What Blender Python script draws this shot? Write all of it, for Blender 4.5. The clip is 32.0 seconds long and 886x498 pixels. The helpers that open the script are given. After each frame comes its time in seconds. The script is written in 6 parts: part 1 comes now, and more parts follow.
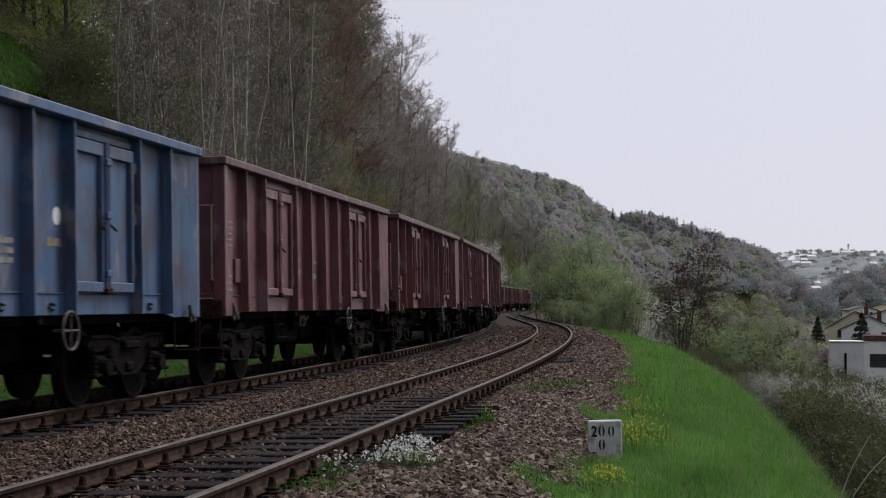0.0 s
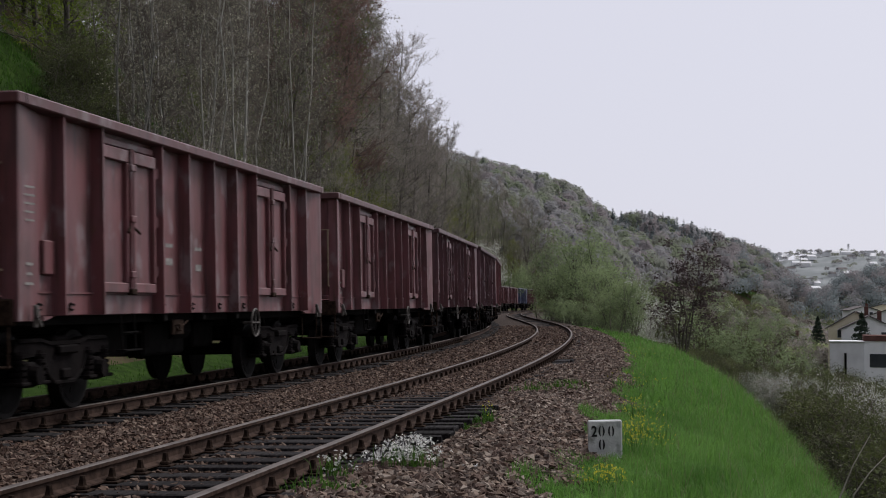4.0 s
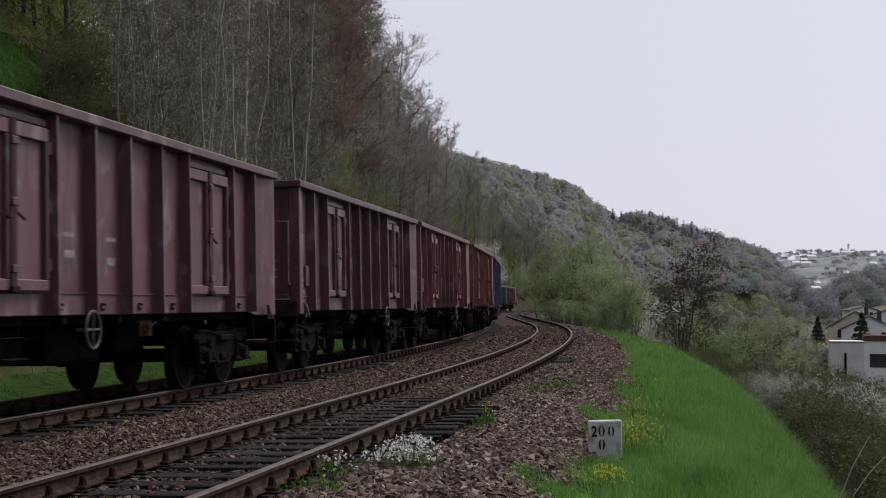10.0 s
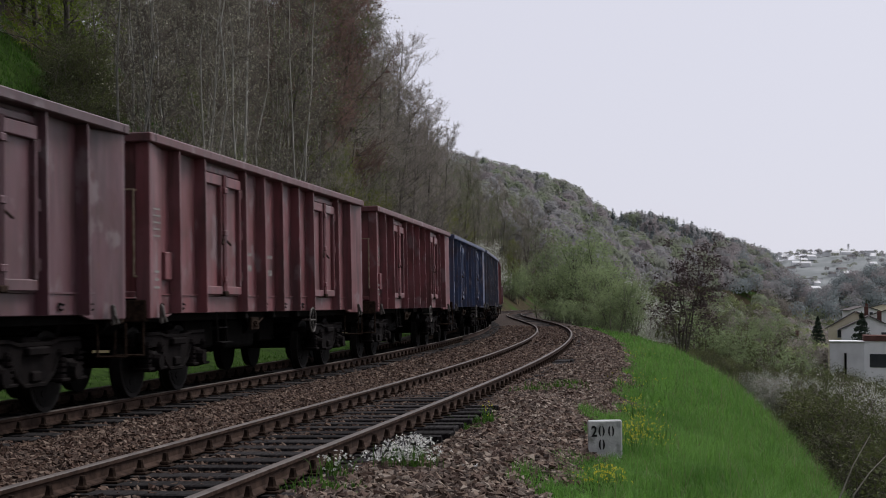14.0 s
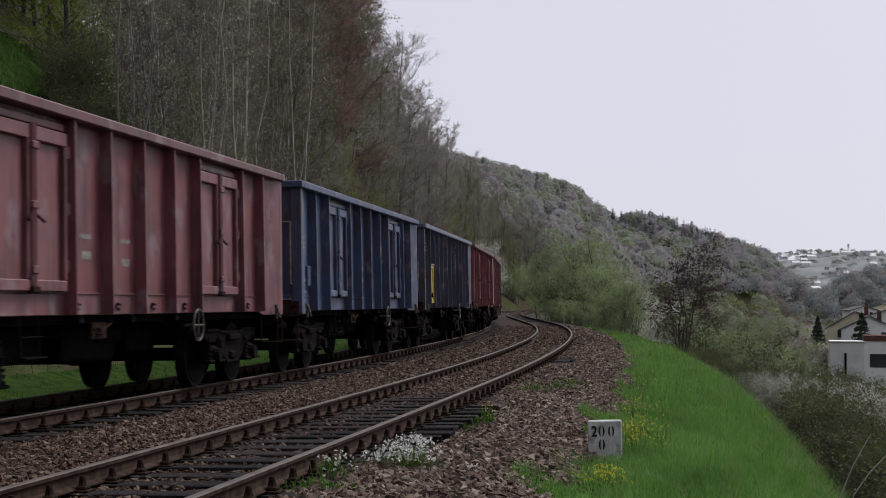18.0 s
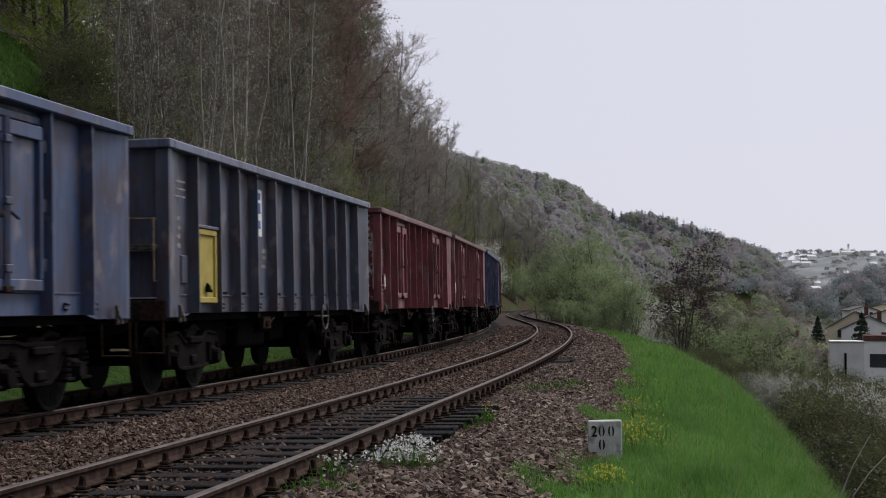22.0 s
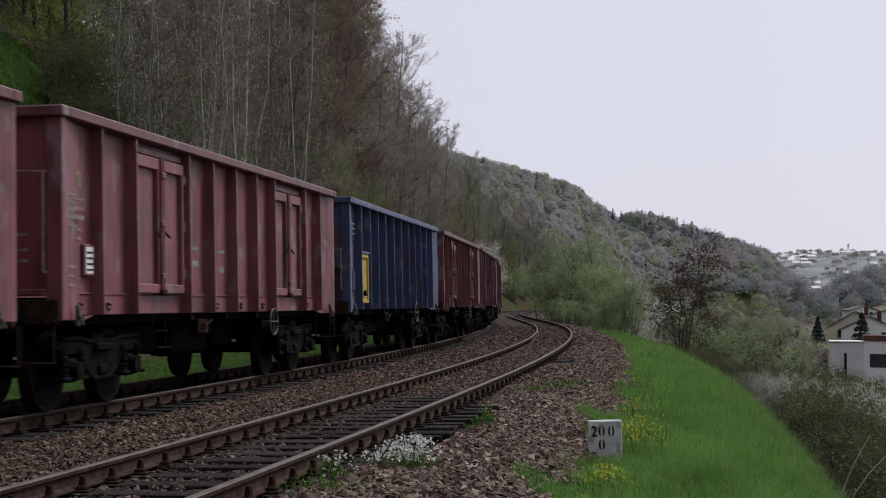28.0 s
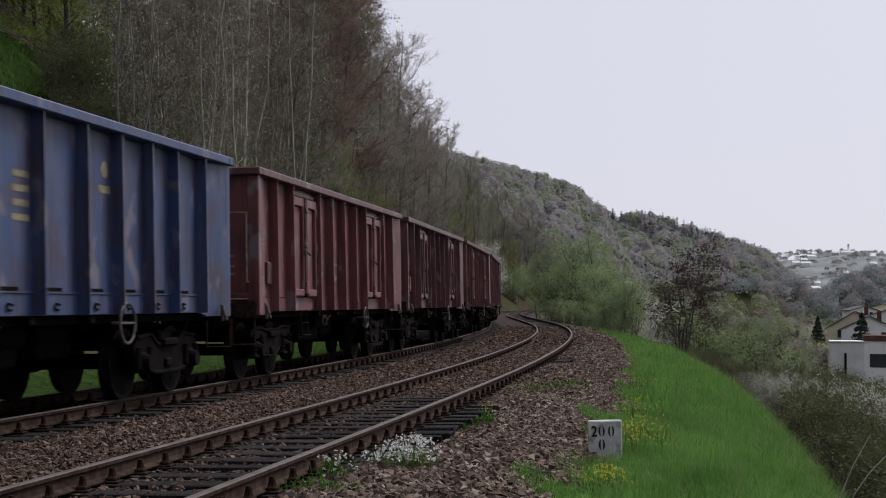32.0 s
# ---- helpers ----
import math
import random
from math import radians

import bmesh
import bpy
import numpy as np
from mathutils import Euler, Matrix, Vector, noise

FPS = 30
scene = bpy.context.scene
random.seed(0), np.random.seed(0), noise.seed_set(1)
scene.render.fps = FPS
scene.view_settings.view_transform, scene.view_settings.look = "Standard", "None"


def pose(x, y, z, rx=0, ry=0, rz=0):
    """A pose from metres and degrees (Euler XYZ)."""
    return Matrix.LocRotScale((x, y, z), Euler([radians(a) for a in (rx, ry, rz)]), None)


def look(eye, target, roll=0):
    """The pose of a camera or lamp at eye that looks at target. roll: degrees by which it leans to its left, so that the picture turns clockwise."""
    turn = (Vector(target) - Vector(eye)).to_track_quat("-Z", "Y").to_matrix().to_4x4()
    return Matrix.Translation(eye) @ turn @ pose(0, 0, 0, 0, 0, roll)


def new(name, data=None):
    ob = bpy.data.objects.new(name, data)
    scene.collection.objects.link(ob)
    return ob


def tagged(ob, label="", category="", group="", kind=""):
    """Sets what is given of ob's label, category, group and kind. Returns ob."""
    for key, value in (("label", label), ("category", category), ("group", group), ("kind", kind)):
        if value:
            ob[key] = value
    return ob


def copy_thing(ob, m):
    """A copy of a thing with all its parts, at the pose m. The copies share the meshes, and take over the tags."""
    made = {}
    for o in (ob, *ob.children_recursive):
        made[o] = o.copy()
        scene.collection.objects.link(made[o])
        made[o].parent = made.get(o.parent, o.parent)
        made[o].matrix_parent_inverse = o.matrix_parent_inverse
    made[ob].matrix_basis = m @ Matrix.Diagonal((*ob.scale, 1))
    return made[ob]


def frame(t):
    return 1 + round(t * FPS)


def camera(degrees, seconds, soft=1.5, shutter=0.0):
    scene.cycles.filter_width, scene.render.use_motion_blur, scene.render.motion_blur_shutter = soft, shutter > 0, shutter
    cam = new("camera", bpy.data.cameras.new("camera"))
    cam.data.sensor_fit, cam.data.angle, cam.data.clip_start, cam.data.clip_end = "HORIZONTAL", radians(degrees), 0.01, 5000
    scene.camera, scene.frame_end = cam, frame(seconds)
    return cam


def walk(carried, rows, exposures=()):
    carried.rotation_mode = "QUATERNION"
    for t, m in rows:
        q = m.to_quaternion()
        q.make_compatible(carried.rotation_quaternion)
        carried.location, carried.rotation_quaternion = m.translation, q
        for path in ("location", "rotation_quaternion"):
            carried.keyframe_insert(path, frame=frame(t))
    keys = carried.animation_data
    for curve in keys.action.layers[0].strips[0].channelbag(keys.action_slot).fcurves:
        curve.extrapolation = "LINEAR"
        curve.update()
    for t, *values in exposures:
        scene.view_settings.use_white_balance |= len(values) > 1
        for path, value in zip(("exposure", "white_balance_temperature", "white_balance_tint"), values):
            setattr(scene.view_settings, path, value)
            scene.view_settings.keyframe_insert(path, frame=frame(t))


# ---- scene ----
# The camera stands still on a tripod beside the double track.
EYE_HEIGHT = 1.281
cam = camera(32.674, 32.0, soft=1.0, shutter=0.5)
STAND = look((0, 0, EYE_HEIGHT), (0, 100 * math.cos(0.0349), EYE_HEIGHT + 100 * math.sin(0.0349)), 0.288)
walk(cam, [(0, STAND), (32, STAND)], [(0, 0.0, 6500, 10), (32, 0.0, 6500, 10)])

# Overcast sky: a thin blue sky behind an almost closed cloud deck, and a veiled sun ahead on the valley side.
SUN_HEIGHT, SUN_TURN = radians(50), radians(50)
world = bpy.data.worlds.new("overcast")
scene.world = world
world.use_nodes = True
wn = world.node_tree
wn.nodes.clear()
w_sky = wn.nodes.new("ShaderNodeTexSky")
w_sky.sky_type, w_sky.sun_disc = "NISHITA", False
w_sky.sun_elevation, w_sky.sun_rotation = SUN_HEIGHT, SUN_TURN
w_dim = wn.nodes.new("ShaderNodeVectorMath")
w_dim.operation = "SCALE"
w_dim.inputs["Scale"].default_value = 0.09
w_coord = wn.nodes.new("ShaderNodeTexCoord")
w_noise = wn.nodes.new("ShaderNodeTexNoise")
w_noise.inputs["Scale"].default_value = 2.2
w_noise.inputs["Detail"].default_value = 3
# the deck is brightest round the veiled sun and dulls smoothly away from it
sun_way = Vector((math.sin(SUN_TURN) * math.cos(SUN_HEIGHT), math.cos(SUN_TURN) * math.cos(SUN_HEIGHT), math.sin(SUN_HEIGHT)))
w_near = wn.nodes.new("ShaderNodeVectorMath")
w_near.operation = "DOT_PRODUCT"
w_near.inputs[1].default_value = sun_way
w_rough = wn.nodes.new("ShaderNodeMath")
w_rough.operation = "MULTIPLY_ADD"
w_rough.inputs[1].default_value = 0.10
w_place = wn.nodes.new("ShaderNodeMapRange")
w_place.inputs["From Min"].default_value, w_place.inputs["From Max"].default_value = -0.95, 1.05
w_cloud = wn.nodes.new("ShaderNodeValToRGB")
w_cloud.color_ramp.elements[0].position, w_cloud.color_ramp.elements[1].position = 0.0, 1.0
w_cloud.color_ramp.elements[0].color = (0.07, 0.07, 0.085, 1)
w_cloud.color_ramp.elements[1].color = (0.80, 0.795, 0.88, 1)
for place, tone in ((0.34, 0.14), (0.48, 0.28), (0.58, 0.47), (0.66, 0.685)):
    step = w_cloud.color_ramp.elements.new(place)
    step.color = (tone, tone, tone * 1.16, 1)
w_mix = wn.nodes.new("ShaderNodeMix")
w_mix.data_type = "RGBA"
w_mix.inputs["Factor"].default_value = 0.93
w_back = wn.nodes.new("ShaderNodeBackground")
w_back.inputs["Strength"].default_value = 1.0
w_out = wn.nodes.new("ShaderNodeOutputWorld")
wn.links.new(w_sky.outputs["Color"], w_dim.inputs[0])
wn.links.new(w_coord.outputs["Generated"], w_noise.inputs["Vector"])
wn.links.new(w_coord.outputs["Generated"], w_near.inputs[0])
wn.links.new(w_noise.outputs["Fac"], w_rough.inputs[0])
wn.links.new(w_near.outputs["Value"], w_rough.inputs[2])
wn.links.new(w_rough.outputs["Value"], w_place.inputs["Value"])
wn.links.new(w_place.outputs["Result"], w_cloud.inputs["Fac"])
wn.links.new(w_dim.outputs["Vector"], w_mix.inputs["A"])
wn.links.new(w_cloud.outputs["Color"], w_mix.inputs["B"])
wn.links.new(w_mix.outputs["Result"], w_back.inputs["Color"])
wn.links.new(w_back.outputs["Background"], w_out.inputs["Surface"])

sun = new("sun", bpy.data.lights.new("sun", "SUN"))
sun.data.energy, sun.data.angle, sun.data.color = 3.0, radians(20), (1.0, 0.98, 0.98)
sun.matrix_world = look(sun_way * 50, (0, 0, 0))

# ---- materials ----
def material(name, dark, light, scale=4.0, rough=0.8, bump=0.2, bump_scale=30.0, metal=0.0, spots=None, spot_size=2.0, spot_cut=0.6, detail=6.0, vary=0.0, island=False, stretch=(1, 1, 1), thin=0.0, sheen=0.15, palette=None):
    """Two tones mixed by noise, blotches of a third, fine relief; vary shifts the brightness from piece to piece."""
    mat = bpy.data.materials.new(name)
    mat.use_nodes = True
    nt = mat.node_tree
    bsdf = nt.nodes["Principled BSDF"]
    coord = nt.nodes.new("ShaderNodeTexCoord")
    mapping = nt.nodes.new("ShaderNodeMapping")
    mapping.inputs["Scale"].default_value = stretch
    nt.links.new(coord.outputs["Object"], mapping.inputs["Vector"])
    noise_a = nt.nodes.new("ShaderNodeTexNoise")
    noise_a.inputs["Scale"].default_value, noise_a.inputs["Detail"].default_value = scale, detail
    nt.links.new(mapping.outputs["Vector"], noise_a.inputs["Vector"])
    ramp = nt.nodes.new("ShaderNodeValToRGB")
    ramp.color_ramp.elements[0].position, ramp.color_ramp.elements[1].position = 0.32, 0.68
    ramp.color_ramp.elements[0].color, ramp.color_ramp.elements[1].color = (*dark, 1), (*light, 1)
    nt.links.new(noise_a.outputs["Fac"], ramp.inputs["Fac"])
    colour = ramp.outputs["Color"]
    if spots:
        noise_b = nt.nodes.new("ShaderNodeTexNoise")
        noise_b.inputs["Scale"].default_value, noise_b.inputs["Detail"].default_value = spot_size, 5
        nt.links.new(mapping.outputs["Vector"], noise_b.inputs["Vector"])
        cut = nt.nodes.new("ShaderNodeMapRange")
        cut.inputs["From Min"].default_value, cut.inputs["From Max"].default_value = spot_cut, spot_cut + 0.12
        nt.links.new(noise_b.outputs["Fac"], cut.inputs["Value"])
        mix = nt.nodes.new("ShaderNodeMix")
        mix.data_type = "RGBA"
        mix.inputs["B"].default_value = (*spots, 1)
        nt.links.new(cut.outputs["Result"], mix.inputs["Factor"])
        nt.links.new(colour, mix.inputs["A"])
        colour = mix.outputs["Result"]
    if palette:
        # every stone or plank takes one of a few tones
        pick, tones = nt.nodes.new("ShaderNodeNewGeometry"), nt.nodes.new("ShaderNodeValToRGB")
        tones.color_ramp.interpolation = "CONSTANT"
        for k, tone in enumerate(palette):
            stop = tones.color_ramp.elements[k] if k < 2 else tones.color_ramp.elements.new(k / len(palette))
            stop.position, stop.color = k / len(palette), (*tone, 1)
        tint_mix = nt.nodes.new("ShaderNodeMix")
        tint_mix.data_type, tint_mix.blend_type = "RGBA", "MULTIPLY"
        tint_mix.inputs["Factor"].default_value = 1.0
        nt.links.new(pick.outputs["Random Per Island"], tones.inputs["Fac"])
        nt.links.new(colour, tint_mix.inputs["A"])
        nt.links.new(tones.outputs["Color"], tint_mix.inputs["B"])
        colour = tint_mix.outputs["Result"]
    if vary:
        info = nt.nodes.new("ShaderNodeNewGeometry" if island else "ShaderNodeObjectInfo")
        spread = nt.nodes.new("ShaderNodeMapRange")
        spread.inputs["To Min"].default_value, spread.inputs["To Max"].default_value = 1 - vary, 1 + vary
        nt.links.new(info.outputs["Random Per Island" if island else "Random"], spread.inputs["Value"])
        tone = nt.nodes.new("ShaderNodeVectorMath")
        tone.operation = "SCALE"
        nt.links.new(colour, tone.inputs[0])
        nt.links.new(spread.outputs["Result"], tone.inputs["Scale"])
        colour = tone.outputs["Vector"]
    nt.links.new(colour, bsdf.inputs["Base Color"])
    bsdf.inputs["Roughness"].default_value, bsdf.inputs["Metallic"].default_value = rough, metal
    bsdf.inputs["Specular IOR Level"].default_value = sheen
    if thin:
        # thin leaves and petals let part of the light through
        glow = nt.nodes.new("ShaderNodeBsdfTranslucent")
        both = nt.nodes.new("ShaderNodeMixShader")
        both.inputs["Fac"].default_value = thin
        nt.links.new(colour, glow.inputs["Color"])
        nt.links.new(bsdf.outputs["BSDF"], both.inputs[1])
        nt.links.new(glow.outputs["BSDF"], both.inputs[2])
        nt.links.new(both.outputs["Shader"], nt.nodes["Material Output"].inputs["Surface"])
    if bump:
        noise_c = nt.nodes.new("ShaderNodeTexNoise")
        noise_c.inputs["Scale"].default_value, noise_c.inputs["Detail"].default_value = bump_scale, 4
        nt.links.new(coord.outputs["Object"], noise_c.inputs["Vector"])
        relief = nt.nodes.new("ShaderNodeBump")
        relief.inputs["Strength"].default_value, relief.inputs["Distance"].default_value = bump, 0.02
        nt.links.new(noise_c.outputs["Fac"], relief.inputs["Height"])
        nt.links.new(relief.outputs["Normal"], bsdf.inputs["Normal"])
    return mat


def paint_material(name, dust=0.30, rust=0.6, tone=(0.19, 0.15, 0.165, 1), scuff=0.5, pale=(0.21, 0.175, 0.18, 1)):
    """Weathered wagon paint: the object's own colour, chalked and dusted in vertical streaks, rusting in blotches."""
    mat = bpy.data.materials.new(name)
    mat.use_nodes = True
    nt = mat.node_tree
    bsdf = nt.nodes["Principled BSDF"]
    info, coord = nt.nodes.new("ShaderNodeObjectInfo"), nt.nodes.new("ShaderNodeTexCoord")
    shift = nt.nodes.new("ShaderNodeVectorMath")
    shift.operation = "MULTIPLY_ADD"
    shift.inputs[1].default_value = (37.0, 19.0, 11.0)
    nt.links.new(info.outputs["Random"], shift.inputs[0])
    nt.links.new(coord.outputs["Object"], shift.inputs[2])

    def noise_of(scale, stretch, detail=6.0):
        mapping, tex = nt.nodes.new("ShaderNodeMapping"), nt.nodes.new("ShaderNodeTexNoise")
        mapping.inputs["Scale"].default_value = stretch
        tex.inputs["Scale"].default_value, tex.inputs["Detail"].default_value = scale, detail
        nt.links.new(shift.outputs["Vector"], mapping.inputs["Vector"])
        nt.links.new(mapping.outputs["Vector"], tex.inputs["Vector"])
        return tex.outputs["Fac"]

    def cut(value, low, high, top):
        rng = nt.nodes.new("ShaderNodeMapRange")
        rng.inputs["From Min"].default_value, rng.inputs["From Max"].default_value = low, high
        rng.inputs["To Max"].default_value = top
        nt.links.new(value, rng.inputs["Value"])
        return rng.outputs["Result"]

    def blend(factor, a, b, mode="MIX"):
        mix = nt.nodes.new("ShaderNodeMix")
        mix.data_type, mix.blend_type = "RGBA", mode
        nt.links.new(factor, mix.inputs["Factor"])
        nt.links.new(a, mix.inputs["A"])
        if isinstance(b, tuple):
            mix.inputs["B"].default_value = b
        else:
            nt.links.new(b, mix.inputs["B"])
        return mix.outputs["Result"]

    streak = noise_of(2.2, (1.6, 1.6, 0.45))
    blotch = noise_of(1.6, (1, 1, 1))
    fine = noise_of(14.0, (1, 1, 0.5))
    colour = blend(cut(streak, 0.42, 0.80, dust), info.outputs["Color"], tone)
    colour = blend(cut(blotch, 0.48, 0.68, rust), colour, (0.05, 0.023, 0.019, 1))
    colour = blend(cut(noise_of(3.1, (2.2, 2.2, 0.22)), 0.50, 0.70, 0.62), colour, (0.030, 0.018, 0.020, 1))
    colour = blend(cut(fine, 0.62, 0.72, 0.7), colour, (0.10, 0.045, 0.03, 1))
    # pale scuffs where the load has knocked the plates, and rust weeping down in thin runs
    colour = blend(cut(noise_of(2.6, (1.0, 1.0, 0.7), 9.0), 0.585, 0.66, scuff), colour, pale)
    colour = blend(cut(noise_of(6.5, (1.8, 1.8, 0.16), 4.0), 0.58, 0.70, 0.55), colour, (0.045, 0.02, 0.014, 1))
    nt.links.new(colour, bsdf.inputs["Base Color"])
    bsdf.inputs["Roughness"].default_value = 0.50
    bsdf.inputs["Specular IOR Level"].default_value = 0.45
    relief = nt.nodes.new("ShaderNodeBump")
    relief.inputs["Strength"].default_value, relief.inputs["Distance"].default_value = 0.6, 0.022
    nt.links.new(noise_of(2.4, (1, 1, 0.7), 5.0), relief.inputs["Height"])
    nt.links.new(relief.outputs["Normal"], bsdf.inputs["Normal"])
    return mat


M_PAINT = paint_material("weathered_paint")
M_EDGE = paint_material("worn_edge_paint", 0.85, 0.15, (0.23, 0.185, 0.185, 1), 0.7)
# End-wall paint: shade on the wagon ends darkened into the colour, with heavy rust.
M_DIMPAINT = paint_material("dimmed_paint", 0.08, 0.85, (0.10, 0.08, 0.085, 1), 0.15)
M_RUBBED = paint_material("rubbed_paint", 0.25, 0.3, (0.14, 0.115, 0.12, 1))
# Running gear near black: grime, and the shade under the wagons in the colour.
M_UNDER = material("shaded_grime", (0.003, 0.0028, 0.0026), (0.009, 0.008, 0.0075), 5, 0.85, 0.3, 25, sheen=0.03)
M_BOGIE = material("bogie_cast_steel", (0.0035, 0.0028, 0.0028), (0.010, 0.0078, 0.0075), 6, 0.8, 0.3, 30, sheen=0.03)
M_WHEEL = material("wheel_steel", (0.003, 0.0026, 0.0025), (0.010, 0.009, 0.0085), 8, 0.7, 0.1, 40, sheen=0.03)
M_TREAD = material("shaded_tread", (0.007, 0.0065, 0.006), (0.02, 0.018, 0.017), 9, 0.6, 0.05, 40, sheen=0.03)
M_GRAB = material("rusting_grab_rail", (0.14, 0.10, 0.06), (0.27, 0.22, 0.16), 9, 0.6, 0.1, 40)
M_BARE = material("bare_steel", (0.035, 0.031, 0.028), (0.11, 0.10, 0.09), 12, 0.6, 0.1, 60)
M_PEEL = material("peeling_paint", (0.07, 0.022, 0.022), (0.15, 0.045, 0.045), 4, 0.7, 0.4, 20, spots=(0.42, 0.42, 0.46), spot_size=9, spot_cut=0.50)
M_YELLOW = material("yellow_paint", (0.26, 0.20, 0.045), (0.38, 0.31, 0.08), 3, 0.6, 0.2, 20, spots=(0.2, 0.14, 0.06), spot_size=3, spot_cut=0.62)
M_MARK = material("faded_lettering", (0.125, 0.115, 0.108), (0.25, 0.235, 0.22), 9, 0.8, 0)
M_OCHRE = material("yellowed_lettering", (0.13, 0.108, 0.07), (0.25, 0.215, 0.15), 9, 0.8, 0)
M_WHITE = material("white_label", (0.55, 0.55, 0.55), (0.72, 0.72, 0.72), 6, 0.7, 0)
M_RAIL = material("rusty_rail", (0.022, 0.014, 0.011), (0.060, 0.039, 0.030), 10, 0.8, 0.2, 60, spots=(0.02, 0.016, 0.014), spot_size=3, spot_cut=0.6, sheen=0.03)
M_HEAD = material("rolled_rail_head", (0.055, 0.045, 0.040), (0.11, 0.092, 0.082), 5, 0.6, 0.05, 60)
M_SLEEPER = material("tarred_timber", (0.007, 0.0065, 0.0065), (0.034, 0.031, 0.031), 6, 0.9, 0.5, 30, stretch=(0.25, 6, 6), vary=0.4, sheen=0.04)
M_CLIP = material("rusty_clip", (0.012, 0.008, 0.006), (0.04, 0.026, 0.019), 20, 0.9, 0.2, 60, sheen=0.03)
M_STONE = material("ballast_stone", (0.40, 0.37, 0.33), (0.62, 0.585, 0.54), 14, 0.9, 0.3, 60, sheen=0.08, palette=((0.101, 0.073, 0.064), (0.185, 0.135, 0.119), (0.250, 0.211, 0.191), (0.147, 0.104, 0.087), (0.315, 0.252, 0.219), (0.212, 0.171, 0.156), (0.130, 0.108, 0.101), (0.277, 0.216, 0.182), (0.176, 0.144, 0.128), (0.443, 0.387, 0.347)))
M_DARKSTONE = material("darker_stone", (0.40, 0.37, 0.33), (0.62, 0.585, 0.54), 14, 0.9, 0.3, 60, sheen=0.08, palette=((0.074, 0.049, 0.041), (0.134, 0.090, 0.076), (0.182, 0.140, 0.122), (0.107, 0.069, 0.056), (0.229, 0.168, 0.141), (0.154, 0.114, 0.100), (0.094, 0.072, 0.065), (0.202, 0.144, 0.117), (0.128, 0.096, 0.082), (0.322, 0.258, 0.222)))
M_GROUND = material("ballast_bed", (0.022, 0.017, 0.015), (0.075, 0.058, 0.05), 16, 0.95, 0.8, 25, spots=(0.03, 0.024, 0.02), spot_size=5, spot_cut=0.55, sheen=0.03)
M_TURF = material("turf", (0.012, 0.024, 0.006), (0.03, 0.055, 0.012), 3, 0.9, 0.6, 12, sheen=0.01)
M_BLADE = material("grass_blade", (0.066, 0.16, 0.026), (0.135, 0.275, 0.056), 0.8, 0.7, 0, vary=0.28, island=True, thin=0.42)
M_LITTER = material("leaf_litter", (0.028, 0.022, 0.014), (0.06, 0.05, 0.028), 0.8, 0.95, 0.8, 6, spots=(0.03, 0.06, 0.012), spot_size=0.12, spot_cut=0.5, sheen=0.02)
M_VALLEY = material("valley_ground", (0.035, 0.045, 0.024), (0.075, 0.085, 0.048), 0.05, 0.95, 0.4, 1, spots=(0.04, 0.065, 0.028), spot_size=0.02, spot_cut=0.55, sheen=0.02)
M_BARK = material("pale_bark", (0.13, 0.124, 0.11), (0.34, 0.325, 0.29), 3, 0.9, 0.4, 20, vary=0.35, stretch=(3, 3, 0.6))
M_DARKBARK = material("dark_bark", (0.062, 0.055, 0.047), (0.15, 0.132, 0.112), 3, 0.9, 0.4, 20, vary=0.3)
M_TWIG = material("bare_twigs", (0.150, 0.137, 0.120), (0.285, 0.262, 0.232), 0.7, 0.9, 0, vary=0.25, thin=0.42)
M_BIRCHTWIG = material("birch_twigs", (0.085, 0.072, 0.062), (0.175, 0.152, 0.13), 0.7, 0.9, 0, vary=0.25, thin=0.42)
M_REDTWIG = material("red_brown_buds", (0.135, 0.088, 0.075), (0.23, 0.155, 0.135), 0.7, 0.9, 0, vary=0.2, thin=0.42)
M_CATKIN = material("catkins", (0.18, 0.175, 0.13), (0.36, 0.345, 0.275), 1.2, 0.9, 0, vary=0.55, island=True, thin=0.35)
M_FRESH = material("fresh_leaves", (0.085, 0.12, 0.018), (0.17, 0.22, 0.035), 0.9, 0.7, 0, vary=0.25, thin=0.5)
M_OLIVE = material("olive_leaves", (0.10, 0.122, 0.045), (0.20, 0.23, 0.095), 0.9, 0.7, 0, vary=0.3, thin=0.3)
M_PURPLE = material("purple_leaves", (0.045, 0.030, 0.031), (0.085, 0.058, 0.058), 2, 0.7, 0, vary=0.2, thin=0.42)
M_BLOOM = material("white_blossom", (0.50, 0.51, 0.45), (0.78, 0.78, 0.72), 2, 0.8, 0, vary=0.15, thin=0.42)
M_NEEDLE = material("conifer_needles", (0.022, 0.036, 0.024), (0.05, 0.07, 0.045), 2, 0.8, 0, vary=0.25)
M_CONCRETE = material("lime_washed_concrete", (0.40, 0.41, 0.40), (0.58, 0.59, 0.57), 8, 0.9, 0.3, 40, spots=(0.20, 0.21, 0.19), spot_size=6, spot_cut=0.54)
M_BLACK = material("black_stencil", (0.012, 0.012, 0.012), (0.03, 0.03, 0.03), 20, 0.8, 0)
M_PLASTER = material("white_plaster", (0.74, 0.74, 0.74), (0.82, 0.82, 0.82), 0.6, 0.9, 0.1, 20)
M_CREAM = material("cream_plaster", (0.72, 0.65, 0.48), (0.79, 0.72, 0.55), 0.6, 0.9, 0.1, 20)
M_GREYWALL = material("grey_render", (0.58, 0.58, 0.59), (0.70, 0.70, 0.71), 0.5, 0.9, 0.1, 20)
